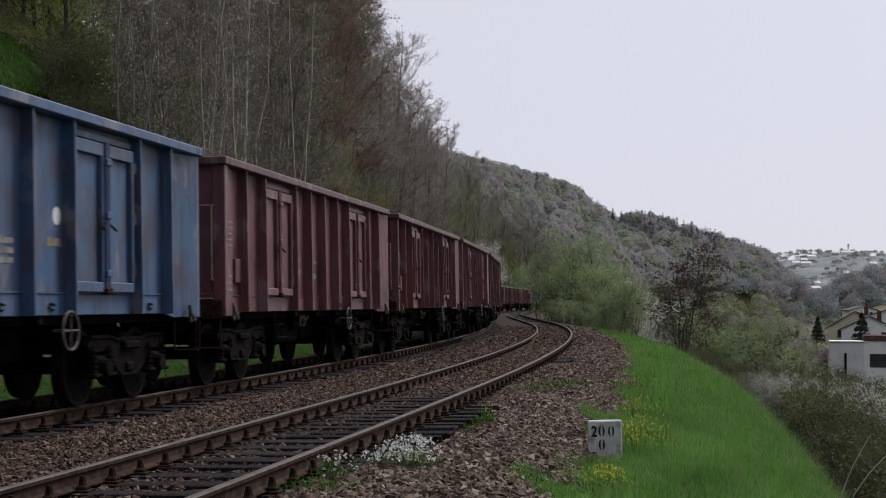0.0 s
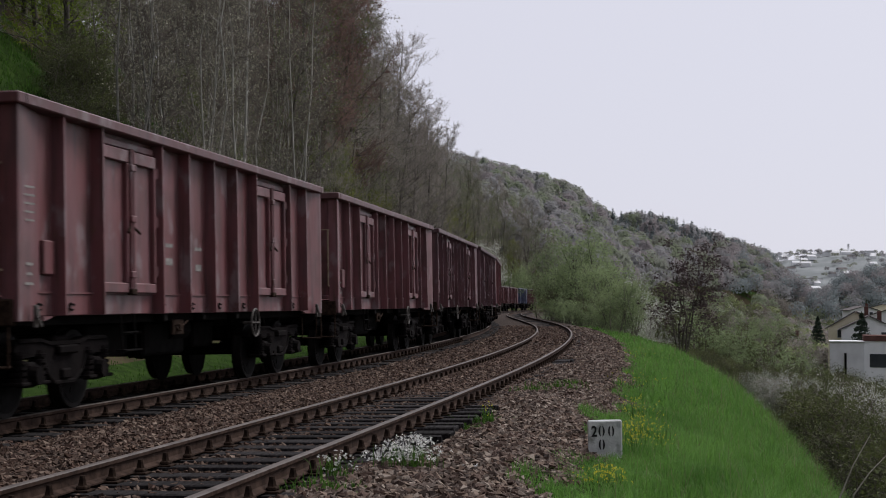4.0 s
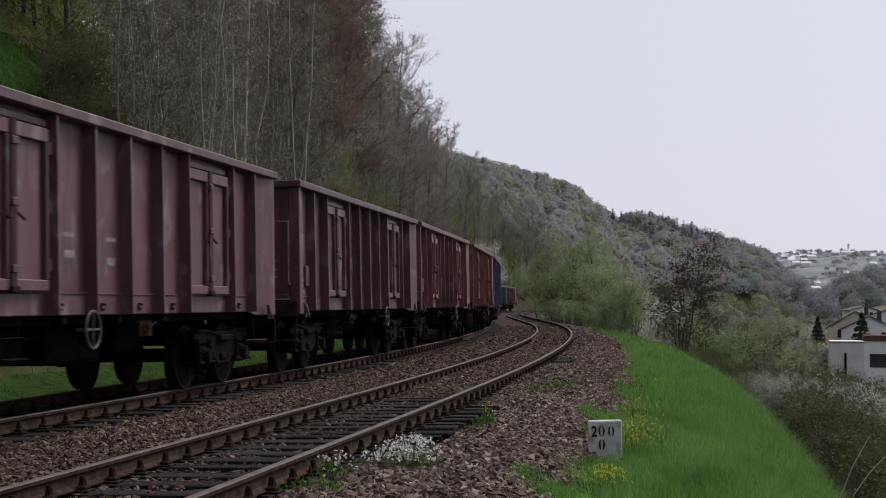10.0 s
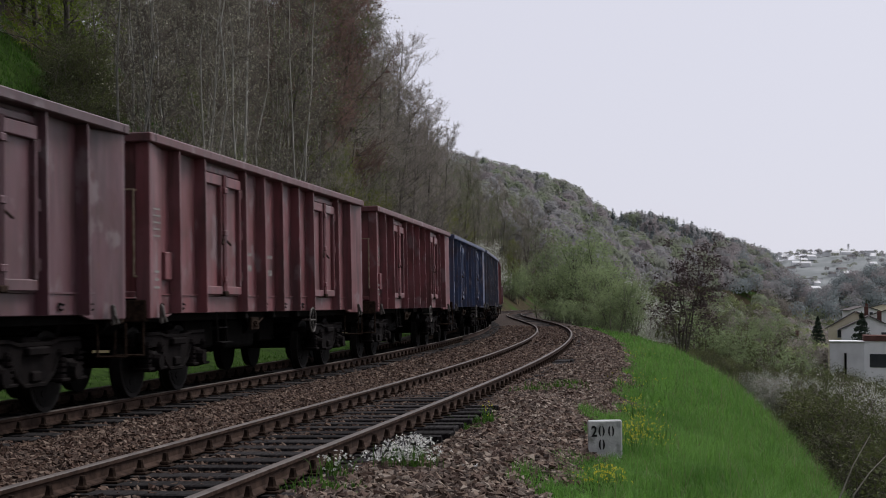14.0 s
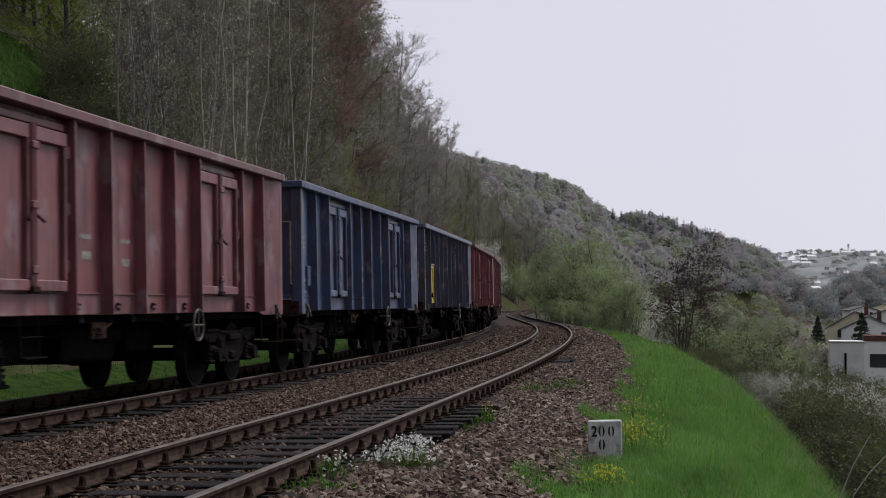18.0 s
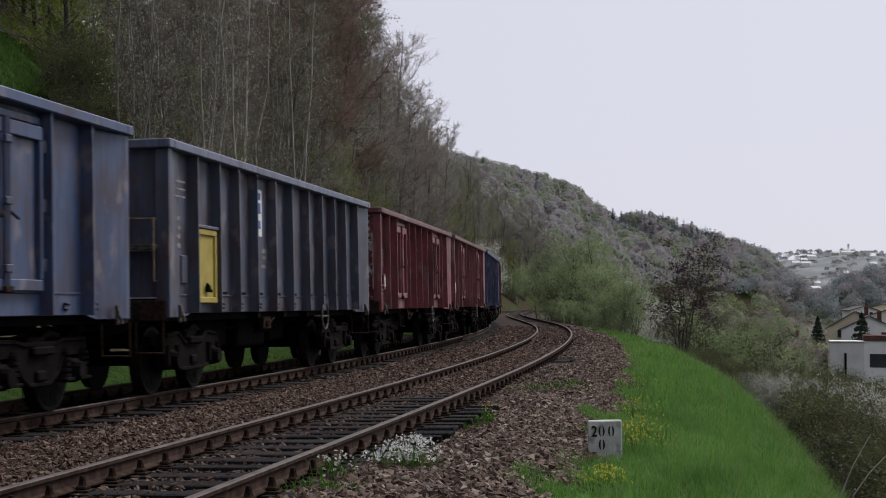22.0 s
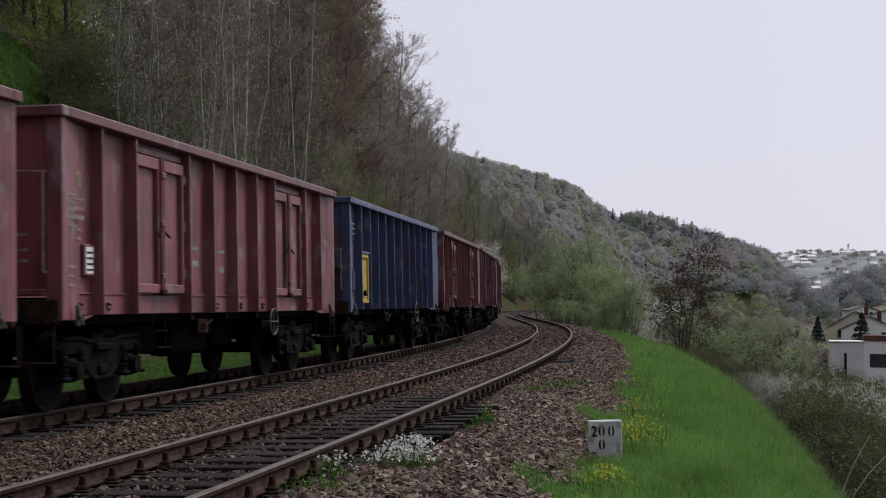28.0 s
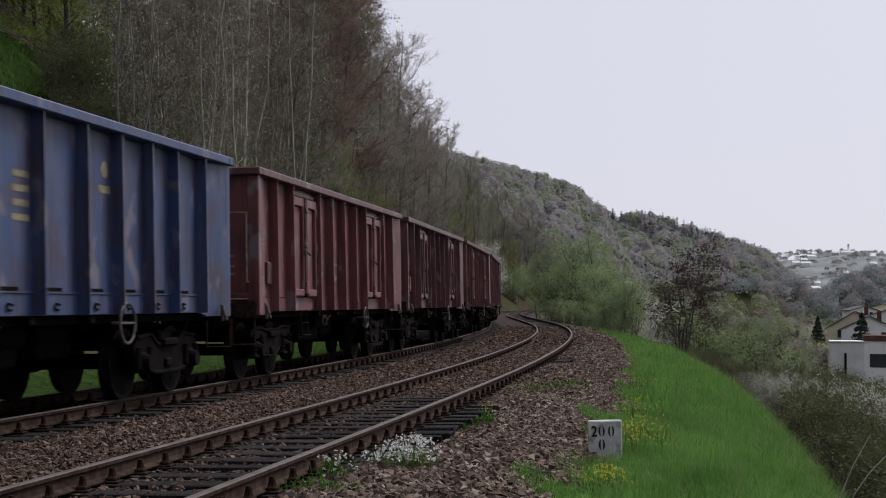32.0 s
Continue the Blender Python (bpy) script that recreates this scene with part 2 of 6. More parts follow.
M_ROOF = material("dark_roofing", (0.07, 0.06, 0.06), (0.13, 0.115, 0.11), 1.5, 0.85, 0.2, 10)
M_REDROOF = material("red_tile_roof", (0.085, 0.042, 0.036), (0.14, 0.07, 0.058), 1.5, 0.85, 0.2, 10)
M_PETAL = material("white_petals", (0.70, 0.70, 0.66), (0.82, 0.82, 0.80), 6, 0.8, 0, thin=0.2)
# Far crowns: haze of the distance mixed into the base colours, greyer and paler.
M_FARWOOD = material("hazed_far_twigs", (0.207, 0.205, 0.208), (0.286, 0.283, 0.287), 0.10, 0.9, 0, vary=0.06, island=True, thin=0.5)
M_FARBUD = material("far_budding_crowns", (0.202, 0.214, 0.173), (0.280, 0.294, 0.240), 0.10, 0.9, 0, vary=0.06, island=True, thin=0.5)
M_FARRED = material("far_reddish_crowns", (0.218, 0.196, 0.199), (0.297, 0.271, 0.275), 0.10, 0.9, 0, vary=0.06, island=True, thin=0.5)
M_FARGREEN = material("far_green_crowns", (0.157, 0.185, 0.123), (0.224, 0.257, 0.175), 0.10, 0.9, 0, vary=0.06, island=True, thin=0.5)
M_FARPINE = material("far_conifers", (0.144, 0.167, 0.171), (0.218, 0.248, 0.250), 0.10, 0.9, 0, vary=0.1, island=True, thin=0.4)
M_SHADEBED = material("shaded_bed", (0.008, 0.007, 0.0065), (0.03, 0.025, 0.022), 14, 0.95, 0.8, 25, sheen=0.03)
M_SHRUBLEAF = material("young_shrub_leaves", (0.046, 0.058, 0.020), (0.104, 0.118, 0.043), 0.9, 0.7, 0, vary=0.3, thin=0.35)
M_SHRUBTWIG = material("shrub_twigs", (0.05, 0.045, 0.034), (0.11, 0.10, 0.075), 0.9, 0.9, 0, vary=0.2)
M_LIME = material("yellow_green_leaves", (0.12, 0.135, 0.03), (0.20, 0.215, 0.05), 0.9, 0.7, 0, vary=0.2, thin=0.42)
M_PALELEAF = material("pale_spring_leaves", (0.16, 0.21, 0.098), (0.265, 0.33, 0.17), 0.9, 0.7, 0, vary=0.2, thin=0.42)
# Town slope lightened: the haze before it is in this colour.
M_TOWN = material("hazed_town_slope", (0.15, 0.165, 0.165), (0.23, 0.245, 0.245), 0.03, 0.95, 0.2, 1)
M_GLASS = material("window_pane", (0.03, 0.035, 0.04), (0.06, 0.065, 0.07), 0.5, 0.15, 0)
M_YFLOWER = material("yellow_petals", (0.46, 0.42, 0.03), (0.62, 0.57, 0.06), 5, 0.7, 0, thin=0.42)
M_WEEDSHADE = material("weed_and_shaded_grass", (0.035, 0.085, 0.014), (0.075, 0.15, 0.028), 4, 0.7, 0, vary=0.3, island=True, thin=0.42, sheen=0.05)
M_STEEL = material("galvanised_mast", (0.20, 0.20, 0.21), (0.28, 0.28, 0.29), 2, 0.6, 0)
M_DARKTWIG = material("dark_bare_twigs", (0.20, 0.178, 0.160), (0.34, 0.305, 0.275), 0.7, 0.9, 0, vary=0.2, thin=0.42)
M_SEED = material("grass_seed_stalks", (0.12, 0.125, 0.06), (0.22, 0.21, 0.12), 2, 0.8, 0, vary=0.3, island=True, thin=0.4)
M_DRY = material("dry_stalks", (0.20, 0.18, 0.15), (0.32, 0.29, 0.25), 3, 0.9, 0)

# ---- helpers of this scene ----
def mesh_of(name, verts, faces, mats, slots=None, smooth=False):
    """A mesh from arrays of vertices and of triangles (or quads)."""
    verts, faces = np.asarray(verts, "f"), np.asarray(faces, "i")
    me = bpy.data.meshes.new(name)
    n = faces.shape[1]
    me.vertices.add(len(verts))
    me.vertices.foreach_set("co", verts.ravel())
    me.loops.add(faces.size)
    me.loops.foreach_set("vertex_index", faces.ravel())
    me.polygons.add(len(faces))
    me.polygons.foreach_set("loop_start", np.arange(0, faces.size, n, dtype="i"))
    if slots is not None:
        me.polygons.foreach_set("material_index", np.asarray(slots, "i"))
    me.polygons.foreach_set("use_smooth", np.full(len(faces), smooth))
    me.update(calc_edges=True)
    for mat in mats if isinstance(mats, (list, tuple)) else [mats]:
        me.materials.append(mat)
    return me


def part(name, bm, mat, parent=None, label="", smooth=False):
    """Links a bmesh as one mesh object, under a thing or a part."""
    me = bpy.data.meshes.new(name)
    bm.normal_update()
    bm.to_mesh(me)
    bm.free()
    for m in mat if isinstance(mat, (list, tuple)) else [mat]:
        me.materials.append(m)
    if smooth:
        me.polygons.foreach_set("use_smooth", np.full(len(me.polygons), True))
    ob = new(name, me)
    ob.parent = parent
    if label:
        ob["label"] = label
    return ob


def share(name, me, m, parent=None):
    """An object of its own on a mesh that alike pieces share."""
    ob = new(name, me)
    ob.parent = parent
    ob.matrix_basis = m
    return ob


def box(bm, x0, x1, y0, y1, z0, z1, bevel=0.0, slot=0, m=None):
    made = bmesh.ops.create_cube(bm, size=1.0)["verts"]
    for v in made:
        v.co = Vector(((x0 + x1) / 2 + v.co.x * (x1 - x0), (y0 + y1) / 2 + v.co.y * (y1 - y0), (z0 + z1) / 2 + v.co.z * (z1 - z0)))
        if m:
            v.co = m @ v.co
    faces = {f for v in made for f in v.link_faces}
    for f in faces:
        f.material_index = slot
    if bevel:
        edges = list({e for f in faces for e in f.edges})
        bmesh.ops.bevel(bm, geom=edges, offset=bevel, segments=1, affect="EDGES")
    return bm


def rod(bm, a, b, r, sides=8, r2=None, slot=0):
    a, b = Vector(a), Vector(b)
    way = b - a
    m = Matrix.Translation((a + b) / 2) @ way.to_track_quat("Z", "Y").to_matrix().to_4x4()
    made = bmesh.ops.create_cone(bm, cap_ends=True, segments=sides, radius1=r, radius2=r if r2 is None else r2, depth=way.length, matrix=m)["verts"]
    for f in {f for v in made for f in v.link_faces}:
        f.material_index = slot
    return bm


def smoothstep(a, b, x):
    u = np.clip((np.asarray(x, float) - a) / (b - a), 0, 1)
    return u * u * (3 - 2 * u)


# ---- the line: a plan curve by its curvature, s metres along the outer track ----
BEND_S = [-20, 0, 20, 40, 60, 80, 100, 130, 160, 190, 220, 260, 310, 340, 640, 700]
BEND_K = [0.0022, 0.00015, -0.00193, -0.00186, -0.00211, -0.0018, -0.00015, 0.00081, 0.00178, 0.00165, 0.00098, 0.00083, 0.0008, 0.0007, 0.0007, 0]
CANT, SPACING = 0.0209, 4.014
STEP = 0.5
line_s = np.arange(-20, 3600, STEP)
line_turn = 0.165726 + np.cumsum(np.interp(line_s, BEND_S, BEND_K)) * STEP
line_turn += 0.165726 - line_turn[40]
line_x, line_y = np.cumsum(np.sin(line_turn)) * STEP, np.cumsum(np.cos(line_turn)) * STEP
line_x, line_y = line_x - line_x[40] - 6.4456, line_y - line_y[40] + 10.0


def on_line(s, o=0.0):
    """Plan places and headings at s along the line and o to its right (towards the valley)."""
    s, o = np.asarray(s, float), np.asarray(o, float)
    before = np.minimum(s + 20, 0)
    turn = np.interp(s, line_s, line_turn)
    x = np.interp(s, line_s, line_x) + before * np.sin(line_turn[0])
    y = np.interp(s, line_s, line_y) + before * np.cos(line_turn[0])
    near = np.clip(o, -260, 260)
    far = o - near
    return x + near * np.cos(turn) + far * math.cos(0.15), y - near * np.sin(turn) - far * math.sin(0.15), turn


# ---- the ground ----
PROFILE_O = [-8, -6.2, -5, -4, -3.1, -2.2, -1.4, 0, 1.0, 1.4, 2.0, 2.7, 3.1, 4.0, 4.9, 5.2, 5.7, 6.3, 7.0, 8.3, 9.4, 10.4, 14, 25, 45, 100, 300, 3000]
PROFILE_Z = [1.5, 0.15, -0.42, -0.55, -0.50, -0.30, -0.22, -0.215, -0.20, -0.185, -0.125, -0.15, -0.215, -0.225, -0.215, -0.175, -0.15, -0.20, -0.46, -0.70, -0.98, -2.0, -5.0, -10.5, -13, -14.5, -17, -25]


def ground_height(s, o, x, y):
    """Height of the ground: the railway shelf, the wooded hill on one hand, the valley on the other, hills far off."""
    z = np.interp(o, PROFILE_O, PROFILE_Z)
    z = z - 0.10 * np.exp(-(((o - 5.2) / 0.5) ** 2)) * (smoothstep(4, 6, s) * (1 - smoothstep(11, 13, s)) + smoothstep(26, 27, s) * (1 - smoothstep(29, 30, s)))
    z = z + 0.045 * (np.abs(o - 4.014) < 1.0) * smoothstep(13, 19, s)
    steep = 0.80 - 0.30 * smoothstep(230, 420, s)
    hill = np.maximum(-o - 6.2, 0) * steep
    hill = 104 * (1 - np.exp(-hill / 90)) * np.interp(s, [680, 800, 900, 1000], [1, 0.74, 0.60, 0.50])
    hill = hill * (1 - 0.19 * np.exp(-(((x / np.maximum(y, 50) - 0.113) / 0.019) ** 2)) * smoothstep(420, 600, y))
    spur = smoothstep(0, 26, x - 0.203 * y - 0.02 * 300) * smoothstep(330, 420, y)
    spur = np.maximum(spur, smoothstep(1150, 1400, s))
    z = np.where(o < -6.2, 0.15 + hill, z)
    z = z * (1 - spur) - 14 * spur
    z = z + 97 * np.exp(-(((x - 640) / 420) ** 2 + ((y - 2500) / 420) ** 2))
    z = z + 20 * np.exp(-(((x - 194) / 42) ** 2 + ((y - 640) / 70) ** 2))
    return z


def ground_at(s, o):
    x, y, turn = on_line(s, o)
    return x, y, ground_height(s, np.asarray(o, float), x, y)


def ground_sheet():
    ss = np.concatenate([np.arange(-900, -40, 60), np.arange(-40, 60, 0.8), np.arange(60, 160, 2), np.arange(160, 420, 5), np.arange(420, 1300, 18), np.arange(1300, 3600, 55)])
    oo = np.concatenate([[-3000, -1500, -700], np.arange(-400, -90, 14), np.arange(-90, -12, 3), np.arange(-12, -3, 0.6), np.arange(-3, 11, 0.28), np.arange(11, 30, 1.2), np.arange(30, 120, 6), np.arange(120, 420, 20), [600, 1000, 1800, 3000]])
    S, O = np.meshgrid(ss, oo, indexing="ij")
    x, y, z = ground_at(S, O)
    rough = np.random.RandomState(3).normal(size=z.shape)
    z = z + rough * np.where((O > -3.2) & (O < 7.2), 0.012, np.where(np.abs(O) < 14, 0.03, 0.25))
    n, m = S.shape
    idx = np.arange(n * m).reshape(n, m)
    faces = np.stack([idx[:-1, :-1], idx[:-1, 1:], idx[1:, 1:], idx[1:, :-1]], -1).reshape(-1, 4)[:, ::-1]
    o_mid = ((O[:-1, :-1] + O[1:, 1:]) / 2).ravel()
    s_mid = ((S[:-1, :-1] + S[1:, 1:]) / 2).ravel()
    edge = 0.25 * np.sin(s_mid * 0.9) + 0.2 * np.sin(s_mid * 2.3 + 1)
    y_mid = ((y[:-1, :-1] + y[1:, 1:]) / 2).ravel()
    slots = np.where(o_mid < -5.3, 2, np.where(o_mid < -3.5, 1, np.where(o_mid < 6.8 + edge, 0, np.where((o_mid < 13) & (s_mid < 150), 1, 3))))
    slots = np.where((o_mid < -9) & (o_mid > -26) & (s_mid > 28) & (s_mid < 62), 1, slots)
    slots = np.where((s_mid > 240) & (o_mid > -3) & (o_mid < 7), 0, slots)
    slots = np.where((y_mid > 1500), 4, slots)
    # bed under the train: its shade is painted as a darker strip
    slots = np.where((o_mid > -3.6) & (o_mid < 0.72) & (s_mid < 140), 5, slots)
    me = mesh_of("ground", np.stack([x, y, z], -1).reshape(-1, 3), faces, [M_GROUND, M_TURF, M_LITTER, M_VALLEY, M_TOWN, M_SHADEBED], slots, True)
    return tagged(new("ground", me), "railway shelf of ballast and grass below a wooded hillside", "ground", kind="structure")


ground_sheet()


# ---- tracks ----
def sweep(profile, s_list, centre, mats, slots, name, z0=0.0):
    """A profile of (offset, height) pairs drawn along the line, leaning with the cant."""
    prof = np.array(profile, float)
    s = np.asarray(s_list, float)
    o = prof[:, 0] * math.cos(CANT) - prof[:, 1] * math.sin(CANT) + centre
    z = prof[:, 0] * math.sin(CANT) + prof[:, 1] * math.cos(CANT) + z0
    S, O = np.meshgrid(s, o, indexing="ij")
    x, y, _ = on_line(S, O)
    verts = np.stack([x, y, np.broadcast_to(z, x.shape)], -1).reshape(-1, 3)
    n, m = S.shape
    idx = np.arange(n * m).reshape(n, m)
    nxt = np.roll(idx, -1, axis=1)
    faces = np.stack([idx[:-1], nxt[:-1], nxt[1:], idx[1:]], -1).reshape(-1, 4)
    return mesh_of(name, verts, faces, mats, np.tile(slots, n - 1))


RAIL_SHAPE = [(-0.065, -0.155), (0.065, -0.155), (0.065, -0.143), (0.012, -0.118), (0.009, -0.05), (0.034, -0.036), (0.036, -0.008), (0.026, 0), (-0.026, 0), (-0.036, -0.008), (-0.034, -0.036), (-0.009, -0.05), (-0.012, -0.118), (-0.065, -0.143)]
RAIL_SLOT = [0, 0, 0, 0, 0, 0, 1, 1, 1, 0, 0, 0, 0, 0]


def sleeper_mesh(seed):
    rnd = random.Random(seed)
    bm = bmesh.new()
    box(bm, -0.12, 0.12, -1.3, 1.3, -0.31, -0.165, 0.012)
    for v in bm.verts:
        v.co += Vector((rnd.uniform(-0.008, 0.008), rnd.uniform(-0.02, 0.02), rnd.uniform(-0.006, 0.006)))
    me = bpy.data.meshes.new("sleeper")
    bm.to_mesh(me)
    bm.free()
    me.materials.append(M_SLEEPER)
    return me


def fastener_mesh():
    bm = bmesh.new()
    box(bm, -0.08, 0.08, -0.17, 0.17, -0.168, -0.150, 0.004)
    for side in (-1, 1):
        box(bm, -0.055, 0.055, side * 0.10 - 0.04, side * 0.10 + 0.04, -0.152, -0.118, 0.01)
        rod(bm, (0, side * 0.095, -0.12), (0, side * 0.095, -0.045), 0.036, 6, 0.02)
    me = bpy.data.meshes.new("rail_fastener")
    bm.to_mesh(me)
    bm.free()
    me.materials.append(M_CLIP)
    return me


def line_pose(s, o=0.0, z=0.0):
    """Pose on the track plane: x back along the line towards its start, y to the valley side."""
    x, y, turn = on_line(s, o)
    return Matrix.Translation((float(x), float(y), z)) @ Matrix.Rotation(-float(turn) - math.pi / 2, 4, "Z") @ Matrix.Rotation(CANT, 4, "X")


SLEEPERS, FASTENER = [sleeper_mesh(i) for i in range(4)], fastener_mesh()


def track(centre, label, seed, z0):
    thing = tagged(new("railway_track"), label, "railway track", "the two tracks", "structure")
    rnd = random.Random(seed)
    s_list = np.concatenate([np.arange(-140, 120, 1.0), np.arange(120, 420, 3.0)])
    for gauge in (-0.753, 0.753):
        prof = [(a + gauge, b) for a, b in RAIL_SHAPE]
        share("rail", sweep(prof, s_list, centre, [M_RAIL, M_HEAD], RAIL_SLOT, "rail", z0), Matrix(), thing)
    s, far_v, far_f = -45.0, [], []
    base = np.array([v.co[:] for v in SLEEPERS[0].vertices])
    quads = [tuple(p.vertices) for p in SLEEPERS[0].polygons]
    quads = np.array([q if len(q) == 4 else (*q, q[-1]) for q in quads])
    while s < 330:
        m = line_pose(s, centre, z0) @ pose(0, rnd.uniform(-0.04, 0.04), rnd.uniform(-0.012, 0.004), 0, 0, rnd.uniform(-1.2, 1.2))
        if -14 < s < 80:
            share("sleeper", SLEEPERS[rnd.randrange(4)], m, thing)
            if -2 < s < 46:
                for gauge in (-0.753, 0.753):
                    share("rail_fastener", FASTENER, line_pose(s, centre, z0) @ pose(0, gauge, 0), thing)
        else:
            far_f.append(quads + len(base) * len(far_v))
            far_v.append((np.c_[base, np.ones(len(base))] @ np.array(m).T)[:, :3])
        s += 0.62 + rnd.uniform(-0.02, 0.02)
    far = share("far_sleepers", mesh_of("far_sleepers", np.concatenate(far_v), np.concatenate(far_f), M_SLEEPER), Matrix(), thing)
    tagged(far, kind="stuff")
    return thing


track(0.0, "curving railway track with rusty rails beside the hill", 11, 0.0)
track(SPACING, "empty curving railway track on tarred timber sleepers", 12, -0.0102)

# ---- the goods train ----
HALF, PANEL_Y, RIB_Y, RIM_Y = 6.36, 1.255, 1.418, 1.435
FLOOR_Z, SILL_Z, RIM_Z, TOP_Z = 1.30, 1.085, 3.215, 3.335
AXLES, PIVOT, WHEEL_R = 0.90, 4.5, 0.46
RED, NAVY, GREY = (0.127, 0.043, 0.048, 1), (0.034, 0.060, 0.128, 1), (0.050, 0.063, 0.095, 1)


def bent_rod(bm, pts, r, sides=6):
    for a, b in zip(pts, pts[1:]):
        rod(bm, a, b, r, sides)
    return bm


def ring(bm, centre, radius, r, around=20, sides=6):
    """A closed hoop in the plane across the wagon's side."""
    loops = []
    for k in range(around):
        a = k * math.tau / around
        loops.append([bm.verts.new((centre[0] + (radius + r * math.cos(b)) * math.cos(a), centre[1] + r * math.sin(b), centre[2] + (radius + r * math.cos(b)) * math.sin(a))) for b in (q * math.tau / sides for q in range(sides))])
    for k in range(around):
        one, two = loops[k], loops[(k + 1) % around]
        for q in range(sides):
            bm.faces.new((one[q], one[(q + 1) % sides], two[(q + 1) % sides], two[q]))
    bmesh.ops.recalc_face_normals(bm, faces=bm.faces[:])


def wheelset_mesh():
    bm = bmesh.new()
    rod(bm, (0, -1.0, 0), (0, 1.0, 0), 0.075, 12)
    for side in (-1, 1):
        y = side * 0.75
        rod(bm, (0, y - 0.06, 0), (0, y + 0.06, 0), WHEEL_R, 28, slot=1)
        rod(bm, (0, y - side * 0.085, 0), (0, y - side * 0.055, 0), WHEEL_R + 0.028, 28)
        rod(bm, (0, y + side * 0.05, 0), (0, y + side * 0.068, 0), WHEEL_R - 0.055, 28)
        rod(bm, (0, y + side * 0.06, 0), (0, y + side * 0.10, 0), 0.14, 16, 0.12)
        for k in range(3):
            a = k * 2.094
            rod(bm, (0.27 * math.cos(a), y + side * 0.06, 0.27 * math.sin(a)), (0.27 * math.cos(a), y + side * 0.074, 0.27 * math.sin(a)), 0.05, 10)
    return bm


def add_bogie(wagon, x, boxy):
    """A two-axle bogie at x; boxy ones have leaf-less diamond frames, the others coil springs beside each axle box."""
    bm = bmesh.new()
    box(bm, -0.2, 0.2, -1.06, 1.06, 0.60, 0.86, 0.03)
    rod(bm, (0, 0, 0.8), (0, 0, 1.0), 0.25, 14)
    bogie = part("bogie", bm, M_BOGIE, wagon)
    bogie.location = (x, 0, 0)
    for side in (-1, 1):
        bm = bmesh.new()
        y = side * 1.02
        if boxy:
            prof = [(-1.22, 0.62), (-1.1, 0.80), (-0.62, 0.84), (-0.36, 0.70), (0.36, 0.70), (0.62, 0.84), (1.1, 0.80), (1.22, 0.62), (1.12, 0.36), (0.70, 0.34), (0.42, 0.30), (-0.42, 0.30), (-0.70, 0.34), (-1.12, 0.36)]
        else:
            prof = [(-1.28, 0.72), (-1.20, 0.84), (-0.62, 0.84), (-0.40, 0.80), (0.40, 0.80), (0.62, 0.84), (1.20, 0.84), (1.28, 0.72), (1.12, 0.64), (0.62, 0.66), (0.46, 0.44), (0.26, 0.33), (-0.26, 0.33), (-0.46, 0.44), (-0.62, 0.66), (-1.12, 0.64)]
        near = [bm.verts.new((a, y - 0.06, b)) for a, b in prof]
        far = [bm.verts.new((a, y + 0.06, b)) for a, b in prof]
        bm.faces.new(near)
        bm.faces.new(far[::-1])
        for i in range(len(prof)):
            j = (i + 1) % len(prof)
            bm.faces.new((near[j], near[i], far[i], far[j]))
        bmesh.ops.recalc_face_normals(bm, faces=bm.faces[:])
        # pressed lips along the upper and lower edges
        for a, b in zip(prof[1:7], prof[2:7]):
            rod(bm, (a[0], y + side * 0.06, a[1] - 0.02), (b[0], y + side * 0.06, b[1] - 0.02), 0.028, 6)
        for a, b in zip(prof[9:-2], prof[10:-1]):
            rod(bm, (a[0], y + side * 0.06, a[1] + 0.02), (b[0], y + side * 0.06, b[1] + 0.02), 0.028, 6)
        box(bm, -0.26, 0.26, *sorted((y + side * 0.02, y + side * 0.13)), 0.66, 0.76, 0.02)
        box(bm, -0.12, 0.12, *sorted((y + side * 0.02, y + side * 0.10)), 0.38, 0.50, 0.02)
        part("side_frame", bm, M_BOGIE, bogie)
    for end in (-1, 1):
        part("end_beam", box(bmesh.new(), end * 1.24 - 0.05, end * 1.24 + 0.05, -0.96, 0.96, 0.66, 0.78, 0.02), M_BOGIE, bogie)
    for ax in (-AXLES, AXLES):
        for side in (-1, 1):
            y = side * 1.03
            bm = bmesh.new()
            box(bm, ax - 0.13, ax + 0.13, y - 0.1, y + 0.1, 0.33, 0.60, 0.04)
            rod(bm, (ax, y + side * 0.08, WHEEL_R), (ax, y + side * 0.17, WHEEL_R), 0.12, 12, 0.10)
            part("axle_box", bm, M_BOGIE, bogie)
            for k in (-1, 1):
                bm = bmesh.new()
                if boxy:
                    rod(bm, (ax + k * 0.20, y + side * 0.05, 0.40), (ax + k * 0.20, y + side * 0.05, 0.66), 0.06, 8)
                    part("damper", bm, M_BOGIE, bogie)
                else:
                    cx = ax + k * 0.24
                    for i in range(5):
                        z = 0.40 + i * 0.062
                        rod(bm, (cx, y + side * 0.02, z), (cx, y + side * 0.02, z + 0.034), 0.098, 10)
                    rod(bm, (cx, y + side * 0.02, 0.36), (cx, y + side * 0.02, 0.72), 0.06, 8)
                    box(bm, cx - 0.11, cx + 0.11, y - 0.11, y + 0.13, 0.355, 0.395, 0.01)
                    part("coil_spring", bm, M_BOGIE, bogie)
        wheels = new("wheelset", WHEELSET)
        wheels.parent = bogie
        wheels.location = (ax, 0, WHEEL_R)
    return bogie


